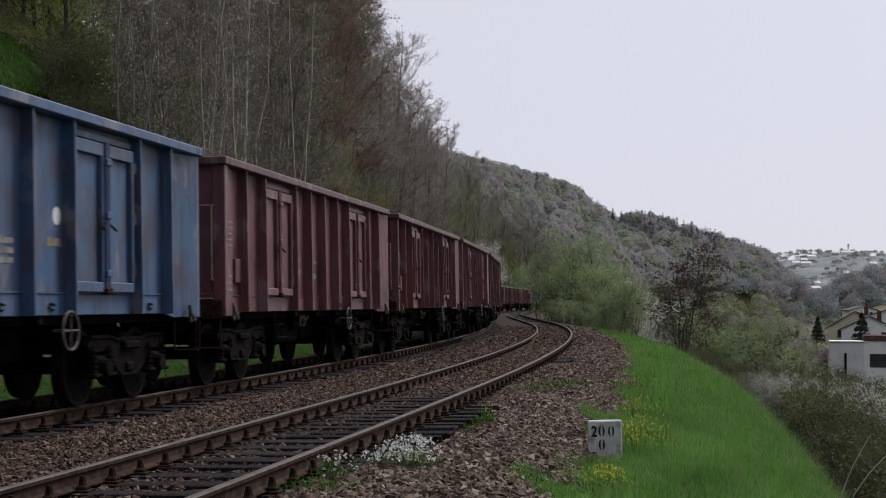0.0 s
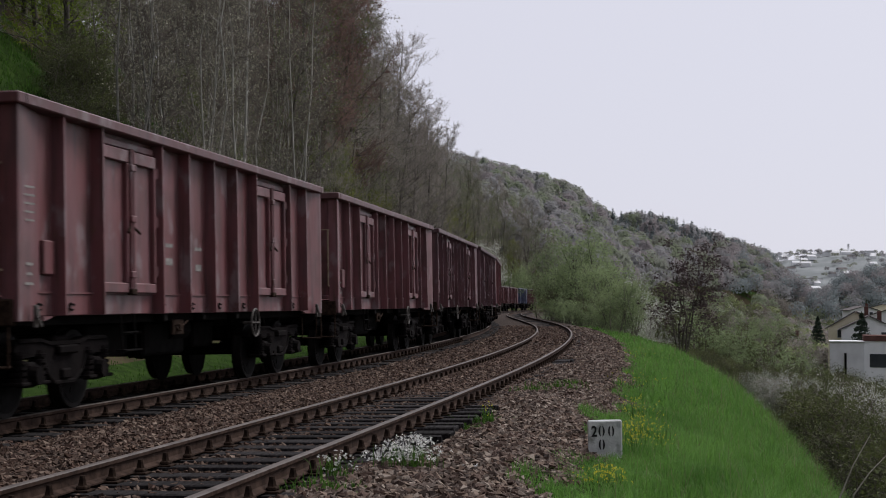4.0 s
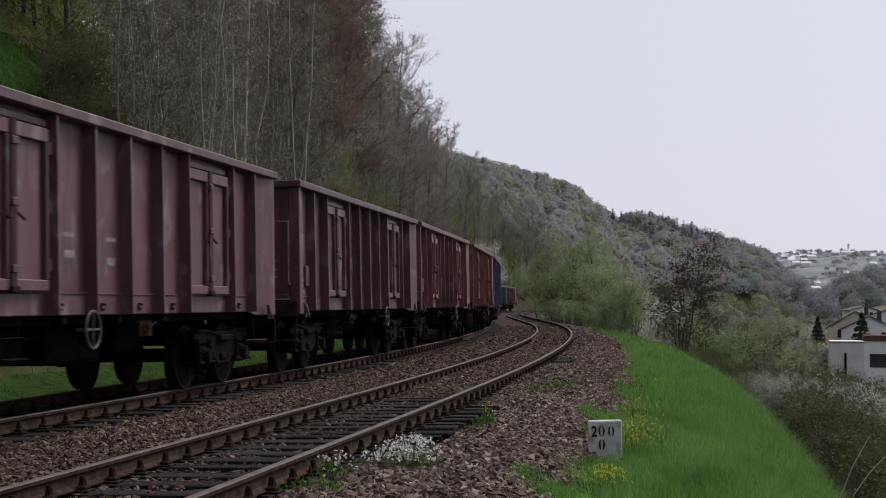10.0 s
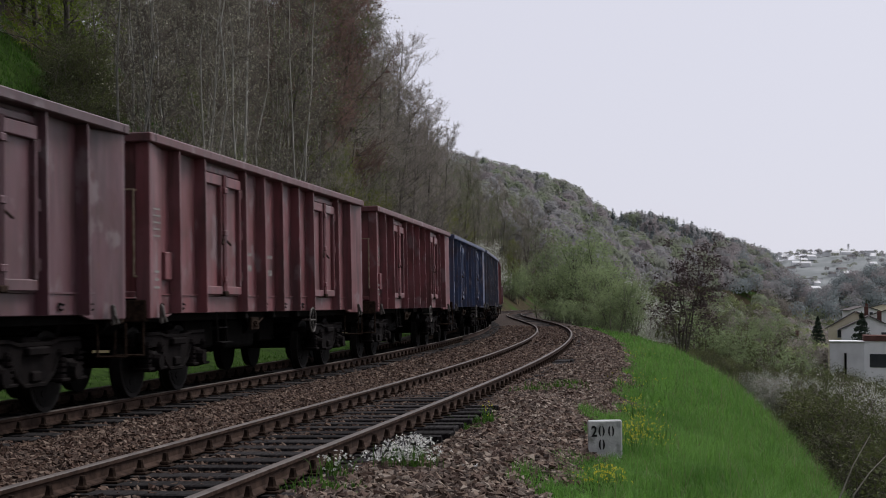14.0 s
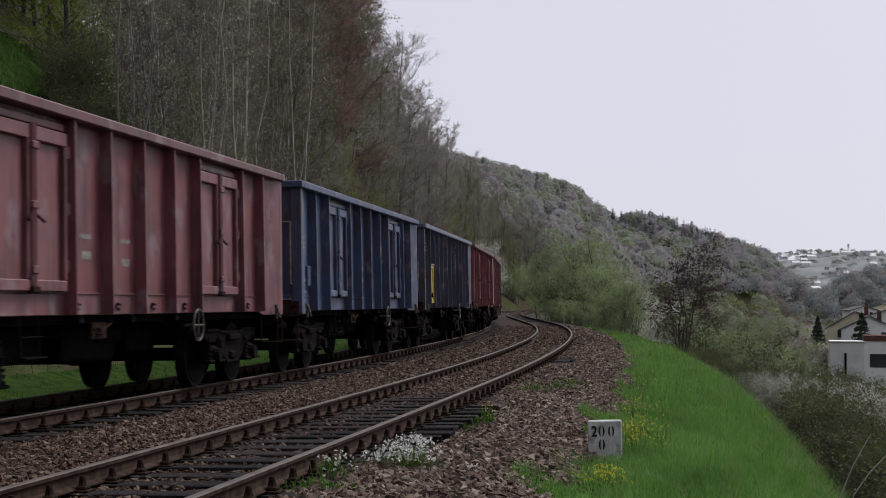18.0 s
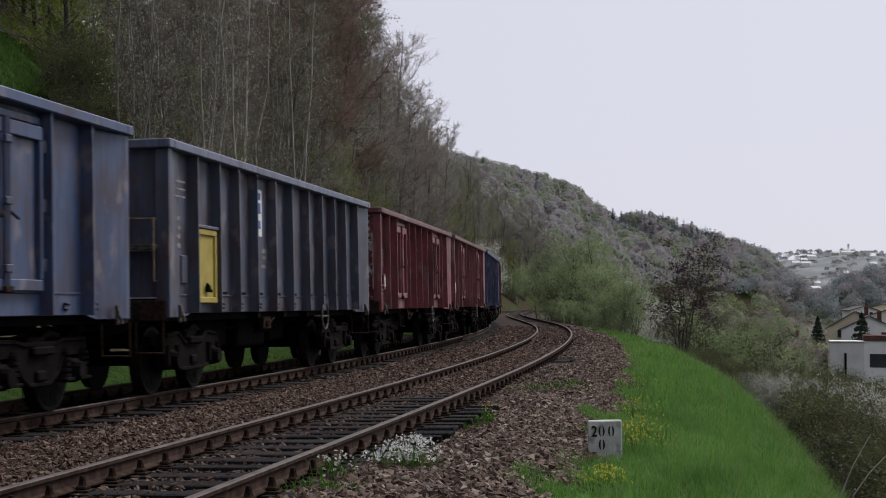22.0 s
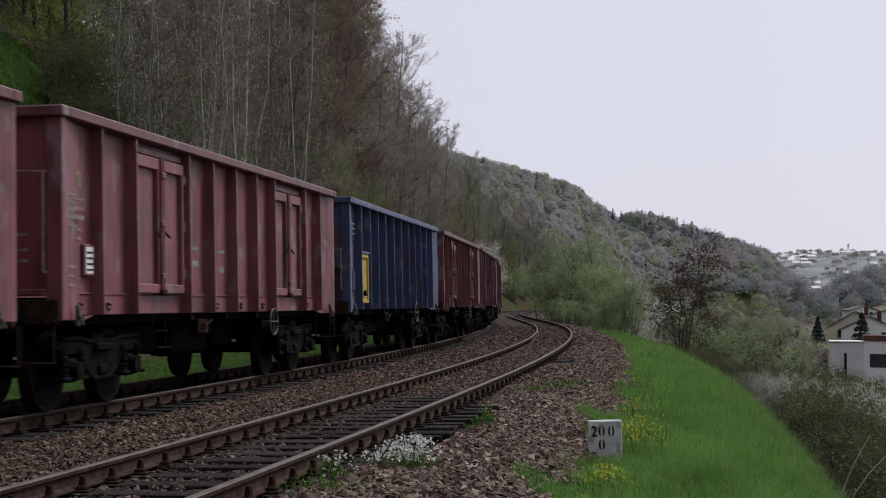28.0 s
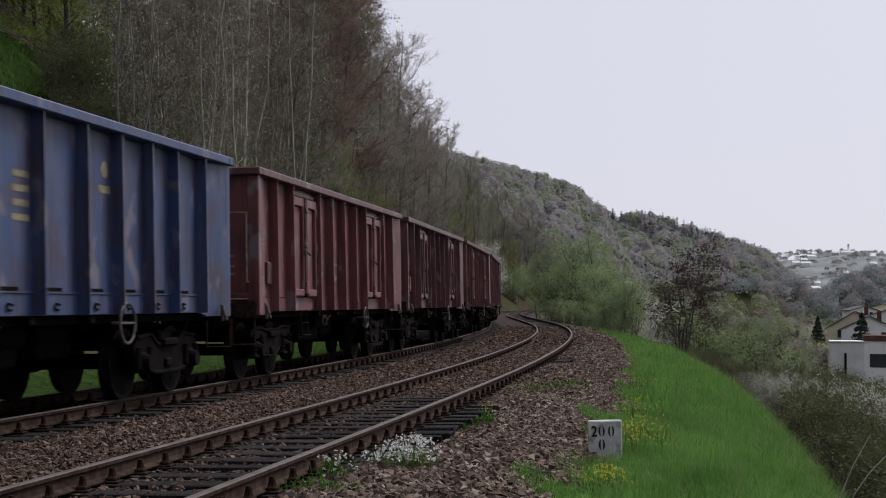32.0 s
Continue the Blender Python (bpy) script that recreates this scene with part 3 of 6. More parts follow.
def common_frame(wagon, boxy):
    """What both kinds of wagon share: floor, centre sill, headstocks, buffers, couplings, brake gear, bogies."""
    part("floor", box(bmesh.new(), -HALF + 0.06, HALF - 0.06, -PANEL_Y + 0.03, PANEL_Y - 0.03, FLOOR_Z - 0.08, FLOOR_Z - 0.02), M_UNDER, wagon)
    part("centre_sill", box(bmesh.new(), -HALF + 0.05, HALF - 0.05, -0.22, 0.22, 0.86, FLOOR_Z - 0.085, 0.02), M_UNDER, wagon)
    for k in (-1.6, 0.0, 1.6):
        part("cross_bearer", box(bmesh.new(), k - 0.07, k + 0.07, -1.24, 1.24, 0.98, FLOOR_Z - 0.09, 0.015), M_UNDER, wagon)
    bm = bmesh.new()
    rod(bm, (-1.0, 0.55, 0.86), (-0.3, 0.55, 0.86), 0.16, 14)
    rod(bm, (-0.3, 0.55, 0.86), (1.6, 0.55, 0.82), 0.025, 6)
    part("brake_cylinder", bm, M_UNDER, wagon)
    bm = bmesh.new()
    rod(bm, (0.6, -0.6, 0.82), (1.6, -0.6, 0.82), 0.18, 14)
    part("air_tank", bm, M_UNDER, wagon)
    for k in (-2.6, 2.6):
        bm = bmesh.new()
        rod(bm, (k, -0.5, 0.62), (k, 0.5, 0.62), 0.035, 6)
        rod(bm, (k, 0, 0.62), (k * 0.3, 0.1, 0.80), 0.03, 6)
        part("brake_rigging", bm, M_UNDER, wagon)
    # boxes added to fill the black gap between the bogies
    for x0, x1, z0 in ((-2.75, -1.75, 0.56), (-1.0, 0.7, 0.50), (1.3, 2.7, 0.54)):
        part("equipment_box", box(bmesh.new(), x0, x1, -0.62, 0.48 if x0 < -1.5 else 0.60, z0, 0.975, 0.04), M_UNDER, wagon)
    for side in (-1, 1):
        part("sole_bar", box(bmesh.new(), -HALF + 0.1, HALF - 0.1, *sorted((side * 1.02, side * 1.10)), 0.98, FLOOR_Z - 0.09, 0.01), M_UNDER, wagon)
    for side in (-1, 1):
        bm = bmesh.new()
        box(bm, 0.78, 1.22, side * 1.18 - 0.02, side * 1.18 + 0.02, 0.80, 1.0, 0.01)
        rod(bm, (1.05, side * 1.16, 0.90), (1.05, side * 1.26, 0.90), 0.05, 8)
        bent_rod(bm, [(1.05, side * 1.25, 0.90), (0.80, side * 1.26, 0.98)], 0.014)
        bent_rod(bm, [(1.12, side * 1.25, 0.86), (1.30, side * 1.26, 0.92)], 0.014)
        part("brake_selector", bm, M_CLIP, wagon, "rusty brake changeover levers")
    for end in (-1, 1):
        bm = bmesh.new()
        box(bm, end * (HALF - 0.10), end * (HALF + 0.02), -1.34, 1.34, 0.99, 1.26, 0.015)
        part("headstock", bm, M_CLIP, wagon)
        for side in (-1, 1):
            bm = bmesh.new()
            x0 = HALF + 0.02
            rod(bm, (end * x0, side * 0.875, 1.05), (end * (x0 + 0.36), side * 0.875, 1.05), 0.13, 14, 0.10)
            rod(bm, (end * (x0 + 0.30), side * 0.875, 1.05), (end * (x0 + 0.56), side * 0.875, 1.05), 0.085, 12)
            rod(bm, (end * (x0 + 0.55), side * 0.875, 1.05), (end * (x0 + 0.60), side * 0.875, 1.05), 0.225, 18, 0.21)
            part("buffer", bm, M_UNDER, wagon)
        bm = bmesh.new()
        x0 = HALF + 0.02
        box(bm, end * x0, end * (x0 + 0.30), -0.045, 0.045, 0.98, 1.10, 0.015)
        bent_rod(bm, [(end * (x0 + 0.30), 0, 1.08), (end * (x0 + 0.40), 0, 1.0), (end * (x0 + 0.32), 0, 0.90)], 0.03)
        part("coupling", bm, M_UNDER, wagon)
        part("brake_hose", bent_rod(bmesh.new(), [(end * x0, 0.25, 1.0), (end * (x0 + 0.22), 0.25, 0.75), (end * (x0 + 0.5), 0.25, 0.85)], 0.022), M_UNDER, wagon)
        for side in (-1, 1):
            bm = bmesh.new()
            x1 = end * (HALF - 0.42)
            box(bm, x1 - 0.03, x1 + 0.03, side * 1.37, side * 1.41, 0.96, 1.20, 0.012)
            bent_rod(bm, [(x1, side * 1.40, 1.18), (x1 + 0.05, side * 1.44, 1.06), (x1, side * 1.45, 0.98)], 0.022)
            part("tow_hook", bm, M_BARE, wagon, "pale worn steel rope hook")
        bm = bmesh.new()
        x2 = end * (HALF + 0.10)
        bent_rod(bm, [(x2, 1.34, 0.98), (x2, 1.34, 0.58), (x2 + end * 0.02, 0.98, 0.58), (x2, 0.98, 0.98)], 0.015)
        box(bm, x2 - 0.09, x2 + 0.09, 1.0, 1.33, 0.575, 0.592, 0.004)
        part("shunter_step", bm, M_CLIP, wagon)
        add_bogie(wagon, end * PIVOT, boxy)


def end_ladder_rails(wagon, end, low, high):
    bm = bmesh.new()
    x = end * (HALF + 0.09)
    y = 1.22
    bent_rod(bm, [(end * HALF, y, low), (x, y, low), (x, y, high), (end * HALF, y, high)], 0.014)
    bent_rod(bm, [(x, y, high), (x, y - 0.42, high + 0.01)], 0.012)
    part("grab_rail", bm, M_GRAB, wagon, "pale rusty grab rail on the end wall")


def tapered_rib(x, side, z0, z1, depth):
    """A deep plate rib standing out from the side wall, its edge rubbed bright."""
    bm = bmesh.new()
    foot, face = 0.018, 0.014
    pts = []
    for z, d in ((z0, depth), (z1, depth * 0.92)):
        pts.append([bm.verts.new((x + a, side * (PANEL_Y + b), z)) for a, b in ((-foot, 0), (-face, d), (face, d), (foot, 0))])
    lo, hi = pts
    for i in range(3):
        bm.faces.new((lo[i], lo[i + 1], hi[i + 1], hi[i])).material_index = 1 if i == 1 else 0
    bm.faces.new(lo[::-1])
    bm.faces.new(hi)
    bmesh.ops.recalc_face_normals(bm, faces=bm.faces[:])
    return bm


def walls_and_rim(wagon, end_low):
    for side in (-1, 1):
        y = side * PANEL_Y
        part("side_panel", box(bmesh.new(), -HALF + 0.08, HALF - 0.08, min(y, y - side * 0.035), max(y, y - side * 0.035), FLOOR_Z, RIM_Z), M_PAINT, wagon)
        y0, y1 = sorted((side * (PANEL_Y - 0.06), side * (PANEL_Y + 0.012)))
        part("side_sill", box(bmesh.new(), -HALF + 0.08, HALF - 0.08, y0, y1, SILL_Z, FLOOR_Z + 0.02, 0.008), M_PAINT, wagon)
        y0, y1 = sorted((side * (PANEL_Y + 0.013), side * (PANEL_Y + 0.03)))
        part("sill_lip", box(bmesh.new(), -HALF + 0.43, HALF - 0.43, y0, y1, FLOOR_Z + 0.022, FLOOR_Z + 0.04), M_PAINT, wagon)
        y0, y1 = sorted((side * (PANEL_Y - 0.09), side * RIM_Y))
        rim = part("top_rail", box(bmesh.new(), -HALF + 0.145, HALF - 0.145, y0, y1, RIM_Z, TOP_Z, 0.014), M_RUBBED, wagon)
        for end in (-1, 1):
            bm = bmesh.new()
            # the corner plate slopes in from the corner to the first bay
            plan = [(HALF - 0.02, PANEL_Y - 0.05), (HALF - 0.02, PANEL_Y + 0.135), (HALF - 0.10, PANEL_Y + 0.135), (HALF - 0.80, PANEL_Y + 0.012), (HALF - 0.80, PANEL_Y - 0.05)]
            lo, hi = [[bm.verts.new((end * u, side * w, z)) for u, w in plan] for z in (1.03, RIM_Z)]
            bm.faces.new(lo), bm.faces.new(hi[::-1])
            for q in range(5):
                bm.faces.new((lo[(q + 1) % 5], lo[q], hi[q], hi[(q + 1) % 5]))
            bmesh.ops.recalc_face_normals(bm, faces=bm.faces[:])
            bmesh.ops.bevel(bm, geom=bm.edges[:], offset=0.008, segments=1, affect="EDGES")
            part("corner_post", bm, M_PAINT, wagon)
            bm = bmesh.new()
            y0 = side * (PANEL_Y + 0.02)
            tri = [(end * (HALF - 0.81), 1.03), (end * (HALF - 0.81), 1.08), (end * (HALF - 1.10), 1.08)]
            a = [bm.verts.new((u, y0 - side * 0.02, w)) for u, w in tri]
            b = [bm.verts.new((u, y0 + side * 0.03, w)) for u, w in tri]
            bm.faces.new(a), bm.faces.new(b[::-1])
            for q in range(3):
                bm.faces.new((a[(q + 1) % 3], a[q], b[q], b[(q + 1) % 3]))
            bmesh.ops.recalc_face_normals(bm, faces=bm.faces[:])
            part("gusset", bm, M_PAINT, wagon)
    for end in (-1, 1):
        x0, x1 = sorted((end * (HALF - 0.10), end * (HALF - 0.06)))
        part("end_wall", box(bmesh.new(), x0, x1, -PANEL_Y + 0.055, PANEL_Y - 0.055, end_low, RIM_Z), M_DIMPAINT, wagon)
        x0, x1 = sorted((end * (HALF - 0.14), end * (HALF + 0.05)))
        part("end_rail", box(bmesh.new(), x0, x1, -RIM_Y, RIM_Y, RIM_Z, TOP_Z, 0.014), M_RUBBED, wagon)


def tie_rings(wagon, places):
    """Small dark rope hooks welded on the sill, one to each bay."""
    for x in places:
        bm = bmesh.new()
        y = PANEL_Y + 0.030
        bent_rod(bm, [(x - 0.10, y - 0.02, 1.20), (x + 0.06, y, 1.215), (x + 0.09, y, 1.17), (x + 0.03, y, 1.14), (x - 0.05, y - 0.012, 1.15)], 0.012, 5)
        part("rope_hook", bm, M_UNDER, wagon)


def door_wagon(name, label):
    """Bogie open wagon with two pairs of side doors on each side."""
    wagon = tagged(new(name), label, "goods wagon", "wagons of the train")
    tie_rings(wagon, (-5.6, -4.75, -1.8, -0.6, 0.6, 1.8, 4.75, 5.6))
    common_frame(wagon, False)
    walls_and_rim(wagon, FLOOR_Z)
    for side in (-1, 1):
        for x in (-5.22, -4.13, -2.14, -1.09, 0.0, 1.09, 2.14, 4.13, 5.22):
            part("rib", tapered_rib(x, side, SILL_Z + 0.005, RIM_Z, RIB_Y - PANEL_Y), [M_PAINT, M_EDGE], wagon)
        for x0 in (-4.08, 2.19):
            lintel = box(bmesh.new(), x0 + 0.02, x0 + 1.87, *sorted((side * (PANEL_Y - 0.01), side * (PANEL_Y + 0.05))), RIM_Z - 0.14, RIM_Z - 0.055, 0.01)
            part("door_lintel", lintel, M_PAINT, wagon)
            for k in (0, 1):
                a = x0 + 0.05 + k * 0.93
                bm, strips = bmesh.new(), []
                y0, y1 = sorted((side * (PANEL_Y + 0.003), side * (PANEL_Y + 0.030)))
                z0, z1 = FLOOR_Z + 0.04, RIM_Z - 0.16
                box(bm, a, a + 0.84, y0, y1, z0, z1, 0.006)
                ya, yb = sorted((side * (PANEL_Y + 0.028), side * (PANEL_Y + 0.092)))
                for u, v, p, q in ((a, a + 0.84, z1 - 0.15, z1), (a, a + 0.84, z0, z0 + 0.12), (a, a + 0.06, z0 + 0.12, z1 - 0.15), (a + 0.76, a + 0.84, z0 + 0.12, z1 - 0.15)):
                    strips.append((u, v, ya, yb, p, q))
                door = part("door", bm, M_PAINT, wagon)
                for strip in strips:
                    part("door_frame", box(bmesh.new(), *strip, 0.010), M_PAINT, door)
                bm = bmesh.new()
                hx = a + (0.84 if k == 0 else -0.02)
                yl = side * (PANEL_Y + 0.105)
                rod(bm, (hx, yl, z0 - 0.02), (hx, yl, z1 + 0.02), 0.022, 6)
                for z in (z0 + 0.18, z0 + 0.85, z1 - 0.25):
                    box(bm, hx - 0.035, hx + 0.035, *sorted((side * (PANEL_Y + 0.085), side * (PANEL_Y + 0.14))), z, z + 0.08, 0.008)
                part("locking_bar", bm, M_PAINT, door)
                bm = bmesh.new()
                bent_rod(bm, [(hx, yl, z0 + 0.80), (hx + (0.16 if k else -0.16), yl + side * 0.03, z0 + 0.72)], 0.016)
                part("door_handle", bm, M_CLIP, door, "rusty steel door handle")
                part("door_catch", box(bmesh.new(), hx - 0.05, hx + 0.05, *sorted((side * (PANEL_Y + 0.06), side * (PANEL_Y + 0.14))), z0 - 0.02, z0 + 0.05, 0.01), M_CLIP, door, "rusty steel door catch")
            for k in (0, 1, 2):
                for hx in (x0 + 0.015, x0 + 1.875):
                    part("hinge", rod(bmesh.new(), (hx, side * (PANEL_Y + 0.075), 1.55 + 0.62 * k), (hx, side * (PANEL_Y + 0.075), 1.68 + 0.62 * k), 0.03, 8), M_PAINT, wagon)
        bm = bmesh.new()
        for x in (2.92, 3.36):
            rod(bm, (x, side * 1.30, 1.09), (x, side * 1.32, 0.66), 0.017, 6)
        box(bm, 2.84, 3.36, *sorted((side * 1.24, side * 1.38)), 0.645, 0.665, 0.004)
        box(bm, 2.86, 3.34, *sorted((side * 1.28, side * 1.34)), 0.86, 0.875, 0.004)
        part("door_step", bm, M_UNDER, wagon)
        bm = bmesh.new()
        box(bm, 5.28, 5.55, *sorted((side * (PANEL_Y + 0.002), side * (PANEL_Y + 0.06))), 1.52, 1.88, 0.01)
        part("label_frame", bm, M_DIMPAINT, wagon, "dark wagon label holder")
    bm = bmesh.new()
    cx = -2.0
    ring(bm, (cx, 1.40, 0.92), 0.21, 0.016)
    rod(bm, (cx - 0.20, 1.40, 0.92), (cx + 0.20, 1.40, 0.92), 0.013, 6)
    rod(bm, (cx, 1.40, 0.72), (cx, 1.40, 1.12), 0.013, 6)
    rod(bm, (cx, 1.20, 0.92), (cx, 1.41, 0.92), 0.02, 6)
    part("brake_wheel", bm, M_BARE, wagon, "pale worn steel handbrake wheel")
    for end in (-1, 1):
        end_ladder_rails(wagon, end, 1.55, 2.62)
        # stencilled rows on the plain end wall, and a ledge across its foot
        x0, x1 = sorted((end * (HALF - 0.061), end * (HALF - 0.057)))
        for z, wide in ((1.78, 0.42), (1.66, 0.36), (1.94, 0.16)):
            part("marking", box(bmesh.new(), x0, x1, 0.98 - wide, 0.98, z, z + 0.035), M_MARK, wagon)
        x0, x1 = sorted((end * (HALF - 0.06), end * (HALF - 0.01)))
        part("end_stiffener", box(bmesh.new(), x0, x1, -PANEL_Y + 0.06, PANEL_Y - 0.06, FLOOR_Z, FLOOR_Z + 0.07, 0.01), M_DIMPAINT, wagon)
    return wagon


def hatch_wagon(name, label):
    """Bogie open wagon with closely set ribs and one yellow side hatch near the leading end."""
    wagon = tagged(new(name), label, "goods wagon", "wagons of the train")
    tie_rings(wagon, [HALF - d for d in (0.6, 2.7, 3.65, 4.7, 5.75, 6.9, 8.0, 9.0, 10.0, 11.0)])
    common_frame(wagon, True)
    walls_and_rim(wagon, 1.98)
    for end in (-1, 1):
        x0, x1 = sorted((end * (HALF - 0.10), end * (HALF + 0.06)))
        part("end_ledge", box(bmesh.new(), x0, x1, -PANEL_Y + 0.02, PANEL_Y - 0.02, 1.90, 1.975, 0.01), M_BARE, wagon, "pale worn ledge across the end wall")
        x0, x1 = sorted((end * (HALF - 0.20), end * (HALF - 0.16)))
        part("lower_end_wall", box(bmesh.new(), x0, x1, -PANEL_Y + 0.055, PANEL_Y - 0.055, FLOOR_Z, 1.90), M_PAINT, wagon)
        end_ladder_rails(wagon, end, 1.50, 2.30)
    for side in (-1, 1):
        for d in (1.18, 2.20, 3.16, 4.14, 5.23, 6.31, 7.47, 8.50, 9.52, 10.46, 11.60):
            part("rib", tapered_rib(HALF - d, side, SILL_Z + 0.005, RIM_Z, RIB_Y - PANEL_Y), [M_PAINT, M_EDGE], wagon)
            if 2 < d < 11.5:
                x = HALF - d - 0.72
                part("rib_slot", box(bmesh.new(), x, x + 0.5, *sorted((side * (PANEL_Y + 0.0135), side * (PANEL_Y + 0.018))), FLOOR_Z + 0.045, FLOOR_Z + 0.085), M_UNDER, wagon)
        x0, x1 = HALF - 2.12, HALF - 1.28
        bm = bmesh.new()
        ya, yb = sorted((side * (PANEL_Y + 0.005), side * (PANEL_Y + 0.115)))
        for u, v, p, q in ((x0, x1, 2.16, 2.24), (x0, x1, 1.22, 1.30), (x0, x0 + 0.08, 1.30, 2.16), (x1 - 0.08, x1, 1.30, 2.16)):
            box(bm, u, v, ya, yb, p, q, 0.008)
        frame_part = part("hatch_frame", bm, M_YELLOW, wagon, "yellow hatch frame")
        part("hatch_panel", box(bmesh.new(), x0 + 0.07, x1 - 0.07, *sorted((side * (PANEL_Y + 0.003), side * (PANEL_Y + 0.085))), 1.28, 2.18), M_YELLOW, frame_part, "yellow hatch panel with rust")
        bm = bmesh.new()
        box(bm, x0 - 0.06, x1 + 0.06, *sorted((side * (PANEL_Y + 0.002), side * (PANEL_Y + 0.13))), 2.245, 2.295, 0.01)
        part("hatch_hood", bm, M_PAINT, wagon)
        bm = bmesh.new()
        rod(bm, ((x0 + x1) / 2, side * (PANEL_Y + 0.08), 1.42), ((x0 + x1) / 2, side * (PANEL_Y + 0.14), 1.42), 0.05, 8)
        rod(bm, ((x0 + x1) / 2 - 0.10, side * (PANEL_Y + 0.13), 1.38), ((x0 + x1) / 2 + 0.10, side * (PANEL_Y + 0.13), 1.48), 0.02, 6)
        part("hatch_latch", bm, M_UNDER, frame_part, "rusty latch")
        bm = bmesh.new()
        box(bm, 5.28, 5.54, *sorted((side * (PANEL_Y + 0.002), side * (PANEL_Y + 0.03))), 1.48, 1.86, 0.01)
        part("label_frame", bm, M_DIMPAINT, wagon, "dark wagon label holder")
    bm = bmesh.new()
    cx = HALF - 8.62
    ring(bm, (cx, 1.40, 0.98), 0.24, 0.018)
    rod(bm, (cx - 0.23, 1.40, 0.98), (cx + 0.23, 1.40, 0.98), 0.014, 6)
    rod(bm, (cx, 1.20, 0.98), (cx, 1.41, 0.98), 0.02, 6)
    part("brake_wheel", bm, M_BARE, wagon, "pale worn steel handbrake wheel")
    return wagon


def small_marks(wagon, kind, seed):
    """Faded stencilled data blocks that cannot be read, as bars."""
    rnd = random.Random(seed)
    rows = []
    if kind == "door":
        for k in range(5):
            rows.append((5.92 - HALF * 0 - 0.02, 1, 2.05 + k * 0.085, rnd.uniform(0.16, 0.26), 0.022))
        for k in range(3):
            rows.append((5.94, 1, 1.40 + k * 0.10, rnd.uniform(0.12, 0.2), 0.03))
        for x in (1.36, 0.15):
            rows.append((x, 1, 1.86 + rnd.uniform(-0.1, 0.1), 0.32, 0.05))
            rows.append((x + 0.02, 1, 1.70 + rnd.uniform(-0.05, 0.05), 0.26, 0.09))
    else:
        for k in range(3):
            rows.append((5.50, 1, 2.62 + k * 0.10, 0.40, 0.022))
        for k in range(4):
            rows.append((5.66, 1, 1.95 + k * 0.12, 0.12, 0.06))
        rows += [(1.20, 1, 2.02, 0.30, 0.07), (1.22, 1, 1.92, 0.24, 0.05), (1.22, 1, 1.78, 0.30, 0.05)]
    for x, side, z, wide, tall in rows:
        y = side * (PANEL_Y + (0.012 + 0.176 * max(0, x + wide - HALF + 0.80) + 0.003 if x > HALF - 0.9 else 0.003))
        part("marking", box(bmesh.new(), x, x + wide, *sorted((y, y - side * 0.004)), z, z + tall), M_MARK, wagon)


def plate(wagon, name, x, z, wide, tall, mat, label="", proud=0.004):
    y = PANEL_Y + proud
    return part(name, box(bmesh.new(), x, x + wide, y - 0.003, y, z, z + tall), mat, wagon, label)


def round_mark(wagon, x, z, r, mat, label):
    bm = bmesh.new()
    rod(bm, (x, PANEL_Y + 0.001, z), (x, PANEL_Y + 0.004, z), r, 18)
    part("emblem", bm, mat, wagon, label)


